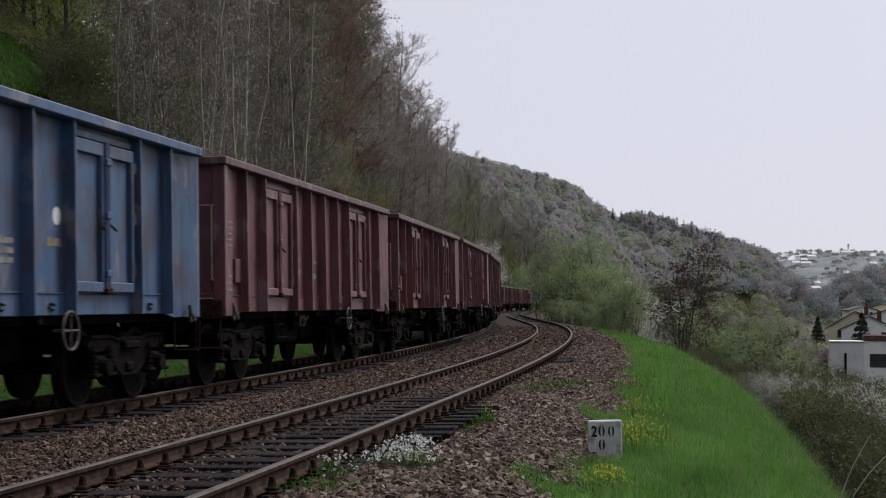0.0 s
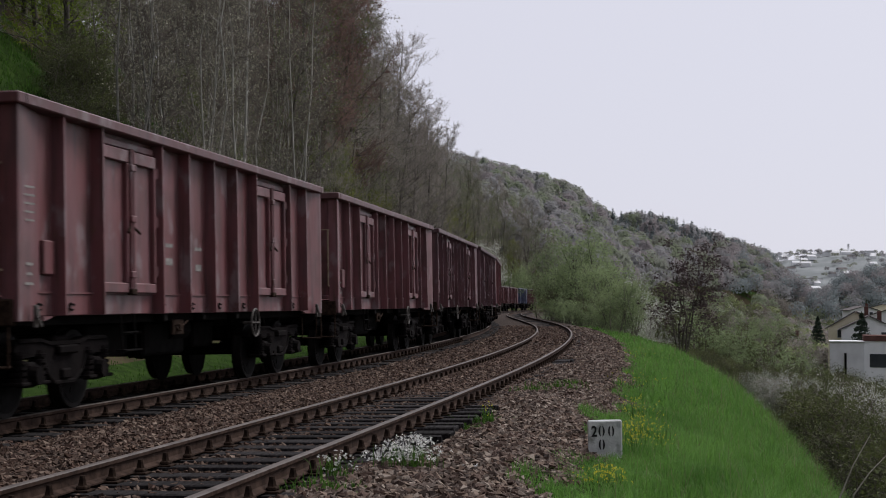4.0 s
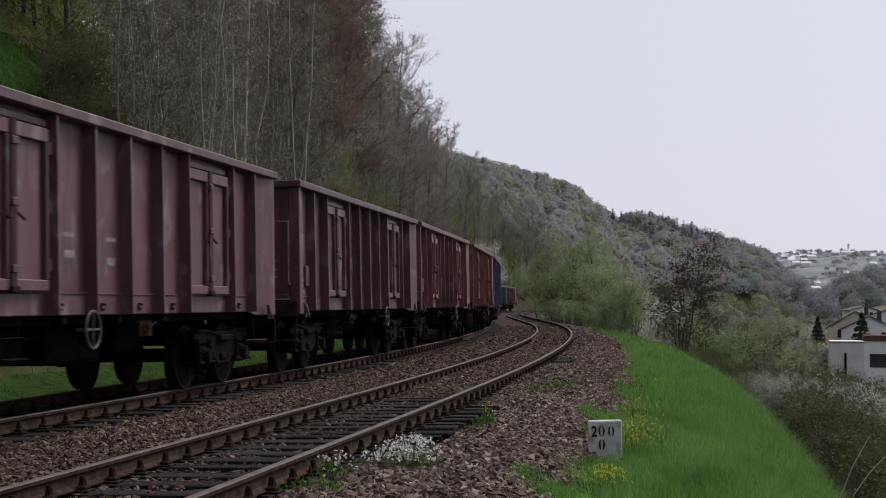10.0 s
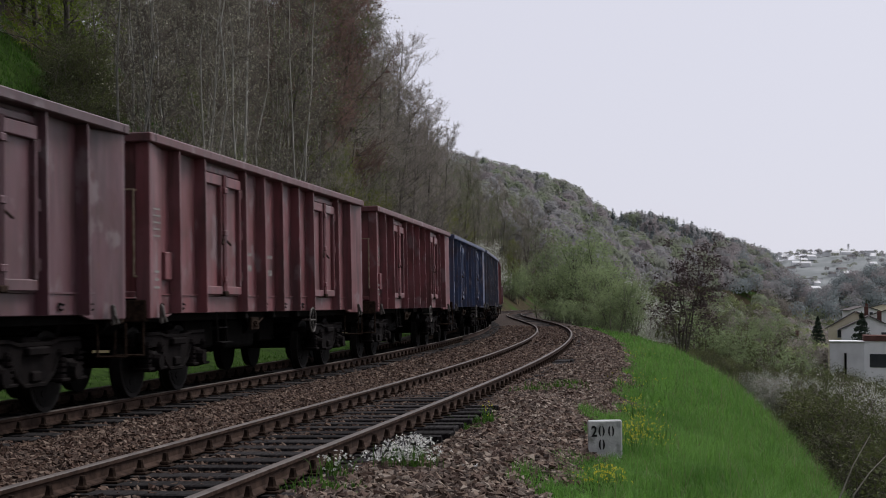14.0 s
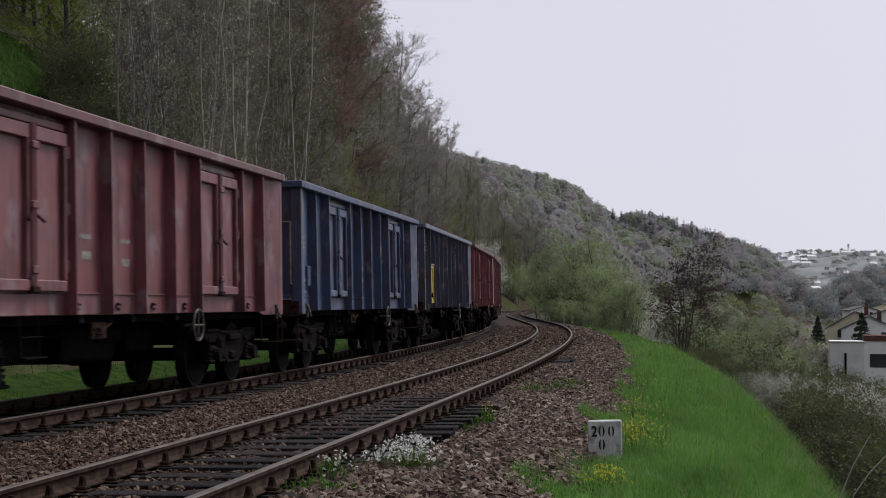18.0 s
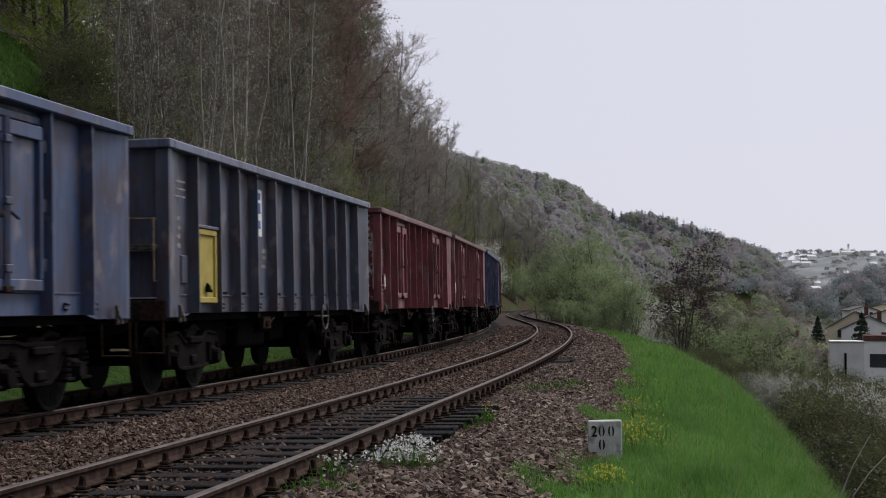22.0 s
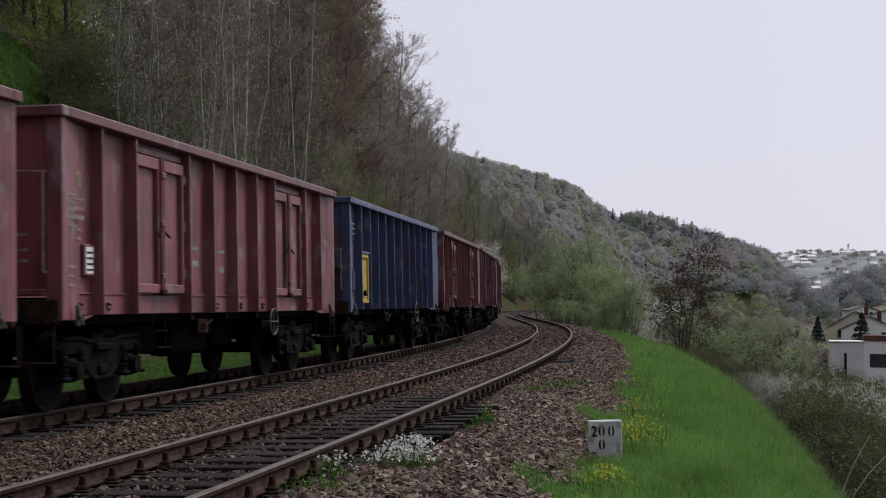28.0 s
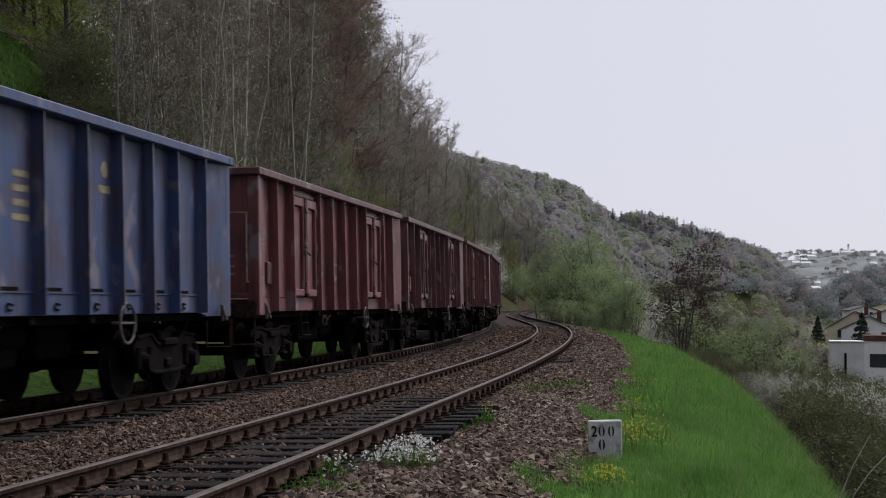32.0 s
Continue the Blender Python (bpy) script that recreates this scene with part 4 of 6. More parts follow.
def own_marks(wagon, i):
    """Labels, emblems and repair patches that set single wagons apart."""
    rnd = random.Random(100 + i)
    if i == 0:
        round_mark(wagon, -1.97, 2.16, 0.10, M_WHITE, "round white emblem")
        plate(wagon, "marking", -2.08, 1.83, 0.36, 0.09, M_OCHRE, "pale yellow lettering bar")
        for k in range(3):
            plate(wagon, "marking", -0.92, 1.62 + 0.10 * k, 0.40, 0.06, M_MARK)
    if i == 8:
        round_mark(wagon, -1.9, 2.42, 0.12, M_MARK, "round faded emblem")
        plate(wagon, "marking", -2.15, 2.12, 0.42, 0.09, M_MARK)
        for k in range(5):
            plate(wagon, "marking", 0.35, 1.62 + 0.13 * k, rnd.uniform(0.25, 0.42), 0.07, M_MARK)
            plate(wagon, "marking", -0.85, 1.50 + 0.12 * k, rnd.uniform(0.2, 0.4), 0.05, M_MARK)
    if i == 9:
        panel = plate(wagon, "info_panel", HALF - 4.88, 2.28, 0.64, 0.74, M_GREYWALL, "faded white information panel with blue fields", 0.005)
        for z, tall in ((2.86, 0.11), (2.64, 0.17), (2.40, 0.13)):
            y = PANEL_Y + 0.008
            part("field", box(bmesh.new(), HALF - 4.80, HALF - 4.34, y - 0.003, y, z, z + tall), M_LABELBLUE, panel)
        plate(wagon, "info_panel", HALF - 6.84, 2.75, 0.44, 0.22, M_CREAM, "small pale yellow label", 0.005)
        for k in range(3):
            plate(wagon, "marking", HALF - 5.86, 2.22 + 0.09 * k, 0.5, 0.06, M_MARK)
    if i == 10:
        paper = plate(wagon, "paper_label", 5.36, 1.60, 0.12, 0.22, M_WHITE, "torn white paper label", 0.064)
    if i == 11:
        paper = plate(wagon, "paper_label", 5.31, 1.55, 0.21, 0.30, M_WHITE, "white paper label with printed rows", 0.064)
        for k in range(4):
            y = PANEL_Y + 0.067
            part("printed_row", box(bmesh.new(), 5.33, 5.50, y - 0.002, y, 1.58 + 0.065 * k, 1.605 + 0.065 * k), M_BLACK, paper)
        for x, z, wide, tall in ((5.62, 2.52, 0.13, 0.16), (5.60, 2.36, 0.26, 0.02), (5.60, 2.25, 0.30, 0.03), (5.60, 2.14, 0.30, 0.05), (5.62, 2.02, 0.14, 0.03), (5.62, 1.92, 0.14, 0.03)):
            plate(wagon, "marking", x, z, wide, tall, M_OCHRE, "", 0.015 + 0.176 * (x + wide - HALF + 0.80))
    if i == 12:
        round_mark(wagon, -1.92, 2.78, 0.10, M_OCHRE, "round pale yellow emblem")
        plate(wagon, "marking", -2.10, 2.50, 0.36, 0.09, M_OCHRE, "pale yellow lettering bar")
        for k in range(4):
            plate(wagon, "marking", 0.12, 2.06 + 0.15 * k, 0.40, 0.07, M_OCHRE)
    for k in range(rnd.randrange(2, 5)):
        x = rnd.choice((-5.0, -2.1, -0.9, 0.3, 1.5)) + rnd.uniform(0, 0.4)
        if i not in (9, 12):
            plate(wagon, "paint_patch", x, rnd.uniform(1.45, 2.3), rnd.uniform(0.12, 0.35), rnd.uniform(0.1, 0.28), M_RUBBED, "repainted patch", 0.003).color = wagon.color


def tint(wagon, colour):
    # red rims darkened, blue nearly plain, grey brightened to paint in sky sheen
    rim = 0.62 if colour[0] > colour[2] else (1.9 if colour is GREY else 1.05)
    for o in (wagon, *wagon.children_recursive):
        o.color = (*[c * rim for c in colour[:3]], 1) if o.name.startswith(("top_rail", "end_rail")) else colour


WHEELSET = bpy.data.meshes.new("wheelset")
_bm = wheelset_mesh()
_bm.to_mesh(WHEELSET)
_bm.free()
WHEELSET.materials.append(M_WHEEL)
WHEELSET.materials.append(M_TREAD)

M_LABELBLUE = material("blue_print", (0.05, 0.08, 0.22), (0.09, 0.13, 0.30), 6, 0.7, 0)
SPEED, MARK_S = 5.2, 12.05
L_RED = "red-brown bogie open wagon with double side doors, rusty and dusty"
L_BLUE = "faded blue bogie open wagon with double side doors, paint flaking"
# second at which each wagon's leading corner passes the mark, kind, colour, label
CONSIST = [
    (-2.655, "door", (0.030, 0.082, 0.165, 1), L_BLUE),
    (0, "door", RED, L_RED),
    (2.7, "door", (0.127, 0.040, 0.043, 1), L_RED),
    (5.395, "door", (0.138, 0.049, 0.054, 1), L_RED),
    (8.08, "door", (0.100, 0.037, 0.043, 1), L_RED),
    (10.82, "door", (0.088, 0.034, 0.042, 1), L_RED),
    (13.41, "door", (0.148, 0.045, 0.050, 1), L_RED),
    (16.17, "door", (0.166, 0.050, 0.055, 1), L_RED),
    (18.845, "door", NAVY, "dark blue bogie open wagon with double side doors, scuffed"),
    (21.545, "hatch", GREY, "slate-grey ribbed bogie open wagon with a yellow side hatch"),
    (24.26, "door", (0.182, 0.043, 0.048, 1), "red bogie open wagon with its end wall paint peeled to white"),
    (26.905, "door", (0.182, 0.050, 0.055, 1), "red bogie open wagon with a white paper label"),
    (29.615, "hatch", (0.024, 0.050, 0.132, 1), "dark blue ribbed bogie open wagon with a yellow side hatch"),
    (32.335, "door", (0.138, 0.037, 0.041, 1), L_RED),
    (34.98, "door", (0.110, 0.037, 0.041, 1), L_RED),
    (37.66, "door", (0.127, 0.040, 0.043, 1), L_RED),
    (40.35, "door", RED, L_RED),
    (43.04, "door", NAVY, "dark blue bogie open wagon with double side doors, scuffed"),
    (45.73, "door", RED, L_RED),
]


def build_train():
    made, first = [], {}
    for i, (when, kind, colour, label) in enumerate(CONSIST):
        if kind not in first:
            wagon = (door_wagon if kind == "door" else hatch_wagon)("open_goods_wagon", label)
            small_marks(wagon, kind, 5)
            first[kind] = wagon
        else:
            wagon = tagged(copy_thing(first[kind], Matrix()), label)
        tint(wagon, colour)
        wagon.matrix_basis = wagon_pose(MARK_S + SPEED * when + HALF)
        made.append(wagon)
    # what sets single wagons apart comes after the copies
    for i, wagon in enumerate(made):
        own_marks(wagon, i)
        if i == 4:
            # on this one the handbrake wheel sits ahead of the middle
            next(o for o in wagon.children if o.name.startswith("brake_wheel")).location.x = 3.2
            next(o for o in wagon.children if o.name.startswith("brake_selector") and max(v.co.y for v in o.data.vertices) > 0).location.x = -2.0
        if "peeled" in wagon["label"]:
            walls = sorted((o for o in wagon.children if o.name.startswith("end_wall")), key=lambda o: -max(v.co.x for v in o.data.vertices))
            walls[0].data = walls[0].data.copy()
            walls[0].data.materials[0] = M_PEEL
            walls[0]["label"] = "end wall with red paint peeled to white"
    return made


def wagon_pose(s):
    """The wagon rides on its two bogie pivots."""
    ahead, behind = line_pose(s - PIVOT), line_pose(s + PIVOT)
    fore = (ahead.translation - behind.translation).normalized()
    up = (ahead.col[2].xyz + behind.col[2].xyz).normalized()
    left = up.cross(fore).normalized()
    up = fore.cross(left)
    m = Matrix((fore, left, up)).transposed().to_4x4()
    m.translation = (ahead.translation + behind.translation) / 2
    return m


TRAIN = build_train()


# ---- plants ----
def line_coords(x, y):
    """s and o of a plan place."""
    near = np.argmin((line_x - x) ** 2 + (line_y - y) ** 2)
    t = line_turn[near]
    dx, dy = x - line_x[near], y - line_y[near]
    return float(line_s[near] + dx * math.sin(t) + dy * math.cos(t)), float(dx * math.cos(t) - dy * math.sin(t))


def ground_z(x, y):
    s, o = line_coords(x, y)
    return float(ground_height(np.array(s), np.array(o), x, y))


def tube_rings(pts, radii, sides):
    """Vertices and quads of a tapered tube along points."""
    pts, radii = np.asarray(pts, float), np.asarray(radii, float)
    way = np.gradient(pts, axis=0)
    way /= np.linalg.norm(way, axis=1)[:, None] + 1e-9
    side = np.cross(way, [0.31, 0.95, 0.02])
    side /= np.linalg.norm(side, axis=1)[:, None] + 1e-9
    other = np.cross(way, side)
    a = np.arange(sides) * math.tau / sides
    verts = pts[:, None] + radii[:, None, None] * (side[:, None] * np.cos(a)[None, :, None] + other[:, None] * np.sin(a)[None, :, None])
    n = len(pts)
    idx = np.arange(n * sides).reshape(n, sides)
    nxt = np.roll(idx, -1, axis=1)
    return verts.reshape(-1, 3), np.stack([idx[:-1], nxt[:-1], nxt[1:], idx[1:]], -1).reshape(-1, 4)


def slivers(rs, base, way, length, width):
    """Thin single triangles from base points along directions: twigs and blades."""
    n = len(base)
    side = np.cross(way, rs.normal(size=(n, 3)))
    side /= np.linalg.norm(side, axis=1)[:, None] + 1e-9
    v = np.stack([base - side * width[:, None] / 2, base + side * width[:, None] / 2, base + way * length[:, None]], 1)
    return v.reshape(-1, 3), np.arange(3 * n).reshape(-1, 3)


def flecks(rs, centre, size):
    """Small leaf-shaped triangles turned at random."""
    n = len(centre)
    a = rs.normal(size=(n, 3))
    a /= np.linalg.norm(a, axis=1)[:, None]
    b = np.cross(a, rs.normal(size=(n, 3)))
    b /= np.linalg.norm(b, axis=1)[:, None]
    v = np.stack([centre - a * size[:, None] * 0.6, centre + b * size[:, None] * 0.42, centre + a * size[:, None] * 0.6 - b * size[:, None] * 0.1], 1)
    return v.reshape(-1, 3), np.arange(3 * n).reshape(-1, 3)


def unit(v):
    return v / (np.linalg.norm(v, axis=-1)[..., None] + 1e-9)


def plant_meshes(seed, height, trunk_r, stems, limbs, limb_from, limb_len, up, twigs, twig_len, twig_w, leaves, leaf_size, wood, twig_mat, leaf_mat, puff=0.5, taper=0.55, bare_share=0.55, subs=0, leaf_from=0.0):
    """Wood and crown of a tree or shrub: stems, limbs, fine twigs, and leaf flecks round the twigs."""
    rs = np.random.RandomState(seed)
    wv, wf, count = [], [], 0
    limb_pts = []
    for k in range(stems):
        n = 8
        z = np.linspace(-0.15, 1, n)
        lean = rs.normal(size=2) * (0.03 if stems <= 3 else (0.10 if height > 6 else 0.20))
        wob = np.cumsum(rs.normal(size=(n, 2)) * 0.012, axis=0) * height
        tall = height * (1 if stems == 1 else rs.uniform(0.65, 1.0))
        pts = np.stack([lean[0] * z * tall + wob[:, 0], lean[1] * z * tall + wob[:, 1], z * tall], 1)
        pts -= pts[1] * [1, 1, 0]
        if stems == 3:
            pts[:, :2] += rs.normal(size=2) * 0.8
        if 1 < stems and height < 6:
            pts[:, :2] += rs.normal(size=2) * 0.13 * height
        rad = trunk_r * (1 - z.clip(0, 1) * 0.88)
        v, f = tube_rings(pts, rad, 6)
        wv.append(v), wf.append(f + count)
        count += len(v)
        for i in range(limbs):
            u = limb_from + (1 - limb_from) * ((i + rs.uniform()) / limbs) ** 0.9
            base = np.array([np.interp(u, z, pts[:, j]) for j in range(3)])
            ang = rs.uniform(0, math.tau)
            long = limb_len * (1 - taper * u) * rs.uniform(0.6, 1.2)
            way = np.array([math.cos(ang), math.sin(ang), up * rs.uniform(0.6, 1.4)])
            way /= np.linalg.norm(way)
            m = np.linspace(0, 1, 5)[:, None]
            bend = rs.normal(size=(5, 3)) * 0.07 * long * m
            lp = base + way * long * m + bend + np.array([0, 0, 1]) * (m ** 2) * long * 0.18
            r0 = max(trunk_r * (1 - u * 0.85) * 0.42, 0.006)
            v, f = tube_rings(lp, r0 * (1 - 0.85 * m[:, 0]), 4 if stems == 1 else 3)
            wv.append(v), wf.append(f + count)
            count += len(v)
            limb_pts.append(lp)
            for q in range(subs):
                # forks leave the limb at a wide angle and bend upwards
                foot = lp[rs.randint(1, 4)]
                turn = unit(way * 0.8 + rs.normal(size=3) * 0.6 + [0, 0, 0.25])
                span = long * rs.uniform(0.3, 0.6)
                fork = foot + turn * span * m + rs.normal(size=(5, 3)) * 0.06 * span * m + np.array([0, 0, 1]) * (m ** 2) * span * 0.15
                v, f = tube_rings(fork, r0 * 0.5 * (1 - 0.8 * m[:, 0]), 3)
                wv.append(v), wf.append(f + count)
                count += len(v)
                limb_pts.append(fork)
    limb_pts = np.array(limb_pts)
    total = len(limb_pts)
    pick, m = rs.randint(0, total, twigs), rs.uniform(0.15, 1, twigs) ** 0.7 * 3.999
    i0 = m.astype(int)
    base = limb_pts[pick, i0] + (limb_pts[pick, i0 + 1] - limb_pts[pick, i0]) * (m - i0)[:, None]
    out = unit(limb_pts[pick, 4] - limb_pts[pick, 0])
    way = unit(out * 0.45 + rs.normal(size=(twigs, 3)) * (0.8 if subs else 0.65) + np.array([0, 0, 0.3]))
    length = twig_len * rs.uniform(0.4, 1.3, twigs)
    tv, tf = slivers(rs, base, way, length, np.full(twigs, twig_w) * rs.uniform(0.6, 1.3, twigs))
    if leaves:
        clumps = rs.permutation(twigs)[:max(20, int(twigs * (1 - bare_share)))]
        pk = clumps[rs.randint(0, len(clumps), leaves)]
        centre = base[pk] + way[pk] * (length[pk] * rs.uniform(0.2, 1.15, leaves))[:, None] + rs.normal(size=(leaves, 3)) * puff * 0.3
        centre = centre[centre[:, 2] > leaf_from * height * (1 + 0.25 * rs.normal(size=leaves))]
        leaves = len(centre)
        lv, lf = flecks(rs, centre, leaf_size * rs.uniform(0.5, 1.4, leaves))
        verts, faces = np.concatenate([tv, lv]), np.concatenate([tf, lf + len(tv)])
        slots = np.concatenate([np.zeros(len(tf)), np.ones(len(lf))])
    else:
        verts, faces, slots = tv, tf, np.zeros(len(tf))
    return (mesh_of("trunk", np.concatenate(wv), np.concatenate(wf), wood, smooth=True), mesh_of("crown", verts, faces, [twig_mat, leaf_mat], slots))


PLANTS = {
    "birch": [plant_meshes(20 + i, 19, 0.054, 3, 15, 0.10, 2.3, 0.9, 2300, 0.8, 0.024, 4400, 0.080, M_BARK, M_BIRCHTWIG, M_CATKIN) for i in range(4)],
    "far_birch": [plant_meshes(24 + i, 19, 0.08, 3, 12, 0.10, 2.6, 0.9, 1500, 0.9, 0.036, 1700, 0.14, M_BARK, M_BIRCHTWIG, M_CATKIN) for i in range(2)],
    "bare": [plant_meshes(30 + i, 19, 0.18, 1, 34, 0.16, 4.4, 0.75, 3600, 0.7, 0.028, 1700, 0.10, M_DARKBARK, M_TWIG, M_CATKIN, subs=2) for i in range(3)],
    "olive": [plant_meshes(40 + i, 16, 0.17, 1, 36, 0.10, 3.6, 0.7, 1300, 0.9, 0.032, 3200, 0.13, M_DARKBARK, M_TWIG, M_OLIVE, 0.9) for i in range(3)],
    "green": [plant_meshes(50 + i, 14, 0.15, 1, 40, 0.03, 3.4, 0.45, 1000, 0.9, 0.03, 5200, 0.17, M_DARKBARK, M_TWIG, M_FRESH, 1.0) for i in range(3)],
    "beech": [plant_meshes(60 + i, 18, 0.20, 1, 36, 0.2, 4.6, 0.6, 3800, 0.7, 0.032, 4200, 0.11, M_DARKBARK, M_REDTWIG, M_REDTWIG, 0.8, subs=2) for i in range(2)],
    "lime": [plant_meshes(66 + i, 12, 0.15, 1, 36, 0.05, 3.2, 0.6, 900, 0.9, 0.03, 3600, 0.17, M_DARKBARK, M_TWIG, M_LIME, 0.9) for i in range(2)],
    "blossom": [plant_meshes(70 + i, 8, 0.12, 1, 30, 0.15, 3.0, 0.8, 700, 0.8, 0.025, 3000, 0.14, M_DARKBARK, M_TWIG, M_BLOOM, 0.7) for i in range(2)],
    "shrub": [plant_meshes(80 + i, 2.6, 0.03, 8, 8, 0.30, 1.2, 0.6, 1700, 0.45, 0.010, 3800, 0.066, M_DARKBARK, M_SHRUBTWIG, M_SHRUBLEAF, 0.30, 0.55, 0.7) for i in range(3)],
    "green_shrub": [plant_meshes(90 + i, 4.2, 0.05, 9, 10, 0.02, 1.7, 0.6, 1000, 0.6, 0.012, 8000, 0.095, M_DARKBARK, M_SHRUBTWIG, M_PALELEAF, 0.5) for i in range(2)],
    "bloom_shrub": [plant_meshes(95 + i, 2.6, 0.03, 9, 9, 0.2, 1.3, 0.6, 2400, 0.45, 0.010, 11000, 0.027, M_DARKBARK, M_SHRUBTWIG, M_BLOOM, 0.12, 0.55, 0.66) for i in range(2)],
    "great": [plant_meshes(110 + i, 22, 0.24, 1, 54, 0.18, 6.4, 0.55, 8500, 0.7, 0.022, 2400, 0.07, M_DARKBARK, M_DARKTWIG, M_DARKTWIG, 0.5, 0.62, subs=4) for i in range(2)],
    "purple": [plant_meshes(99, 7.0, 0.052, 5, 15, 0.20, 2.7, 0.42, 1500, 0.45, 0.014, 4300, 0.12, M_DARKBARK, M_DARKBARK, M_PURPLE, 0.36, 0.66, 0.72, 1, 0.33)],
}
WORDS = {
    "far_birch": ("birch_tree", "slender three-stemmed pale-barked birch in catkin on the hillside", "tree", "hillside trees"),
    "birch": ("birch_tree", "slender three-stemmed pale-barked birch in catkin on the hillside", "tree", "hillside trees"),
    "bare": ("bare_tree", "bare grey-brown tree with fine twigs on the hillside", "tree", "hillside trees"),
    "olive": ("budding_tree", "budding olive-green tree on the hillside", "tree", "hillside trees"),
    "green": ("leafy_tree", "tree in fresh yellow-green leaf on the grassy slope", "tree", "hillside trees"),
    "beech": ("beech_tree", "red-brown budding beech high on the hillside", "tree", "hillside trees"),
    "lime": ("budding_tree", "tree breaking into yellow-green leaf at the foot of the hill", "tree", "hillside trees"),
    "blossom": ("blossoming_tree", "tree in white blossom beside the railway", "tree", "blossoming trees"),
    "shrub": ("shrub", "tangled olive-green shrub on the embankment slope", "shrub", "embankment shrubs"),
    "green_shrub": ("leafy_shrub", "tall shrub in fresh green leaf beside the track", "shrub", "embankment shrubs"),
    "bloom_shrub": ("blackthorn_shrub", "blackthorn shrub in white blossom below the embankment", "shrub", "embankment shrubs"),
    "great": ("tall_bare_tree", "tall spreading bare tree with dark twigs and red-brown buds", "tree", "hillside trees"),
    "purple": ("purple_leaved_tree", "small many-stemmed tree with dark purple young leaves", "tree", ""),
}


def plant(kind, x, y, size, rnd, z=None, wide=1.0):
    """One plant: an Empty at its foot with its trunk and crown."""
    name, label, category, group = WORDS[kind]
    me_wood, me_crown = PLANTS[kind][rnd.randrange(len(PLANTS[kind]))]
    thing = tagged(new(name), label, category, group)
    thing.matrix_basis = Matrix.Translation((x, y, ground_z(x, y) if z is None else z)) @ Matrix.Rotation(rnd.uniform(0, math.tau), 4, "Z") @ Matrix.Diagonal((size * wide, size * wide, size, 1))
    share("trunk", me_wood, Matrix(), thing)
    share("crown", me_crown, Matrix(), thing)
    return thing


def top_of(kind):
    return max(v.co.z for _, crown in PLANTS[kind] for v in crown.vertices)


TOPS = {kind: top_of(kind) for kind in PLANTS}


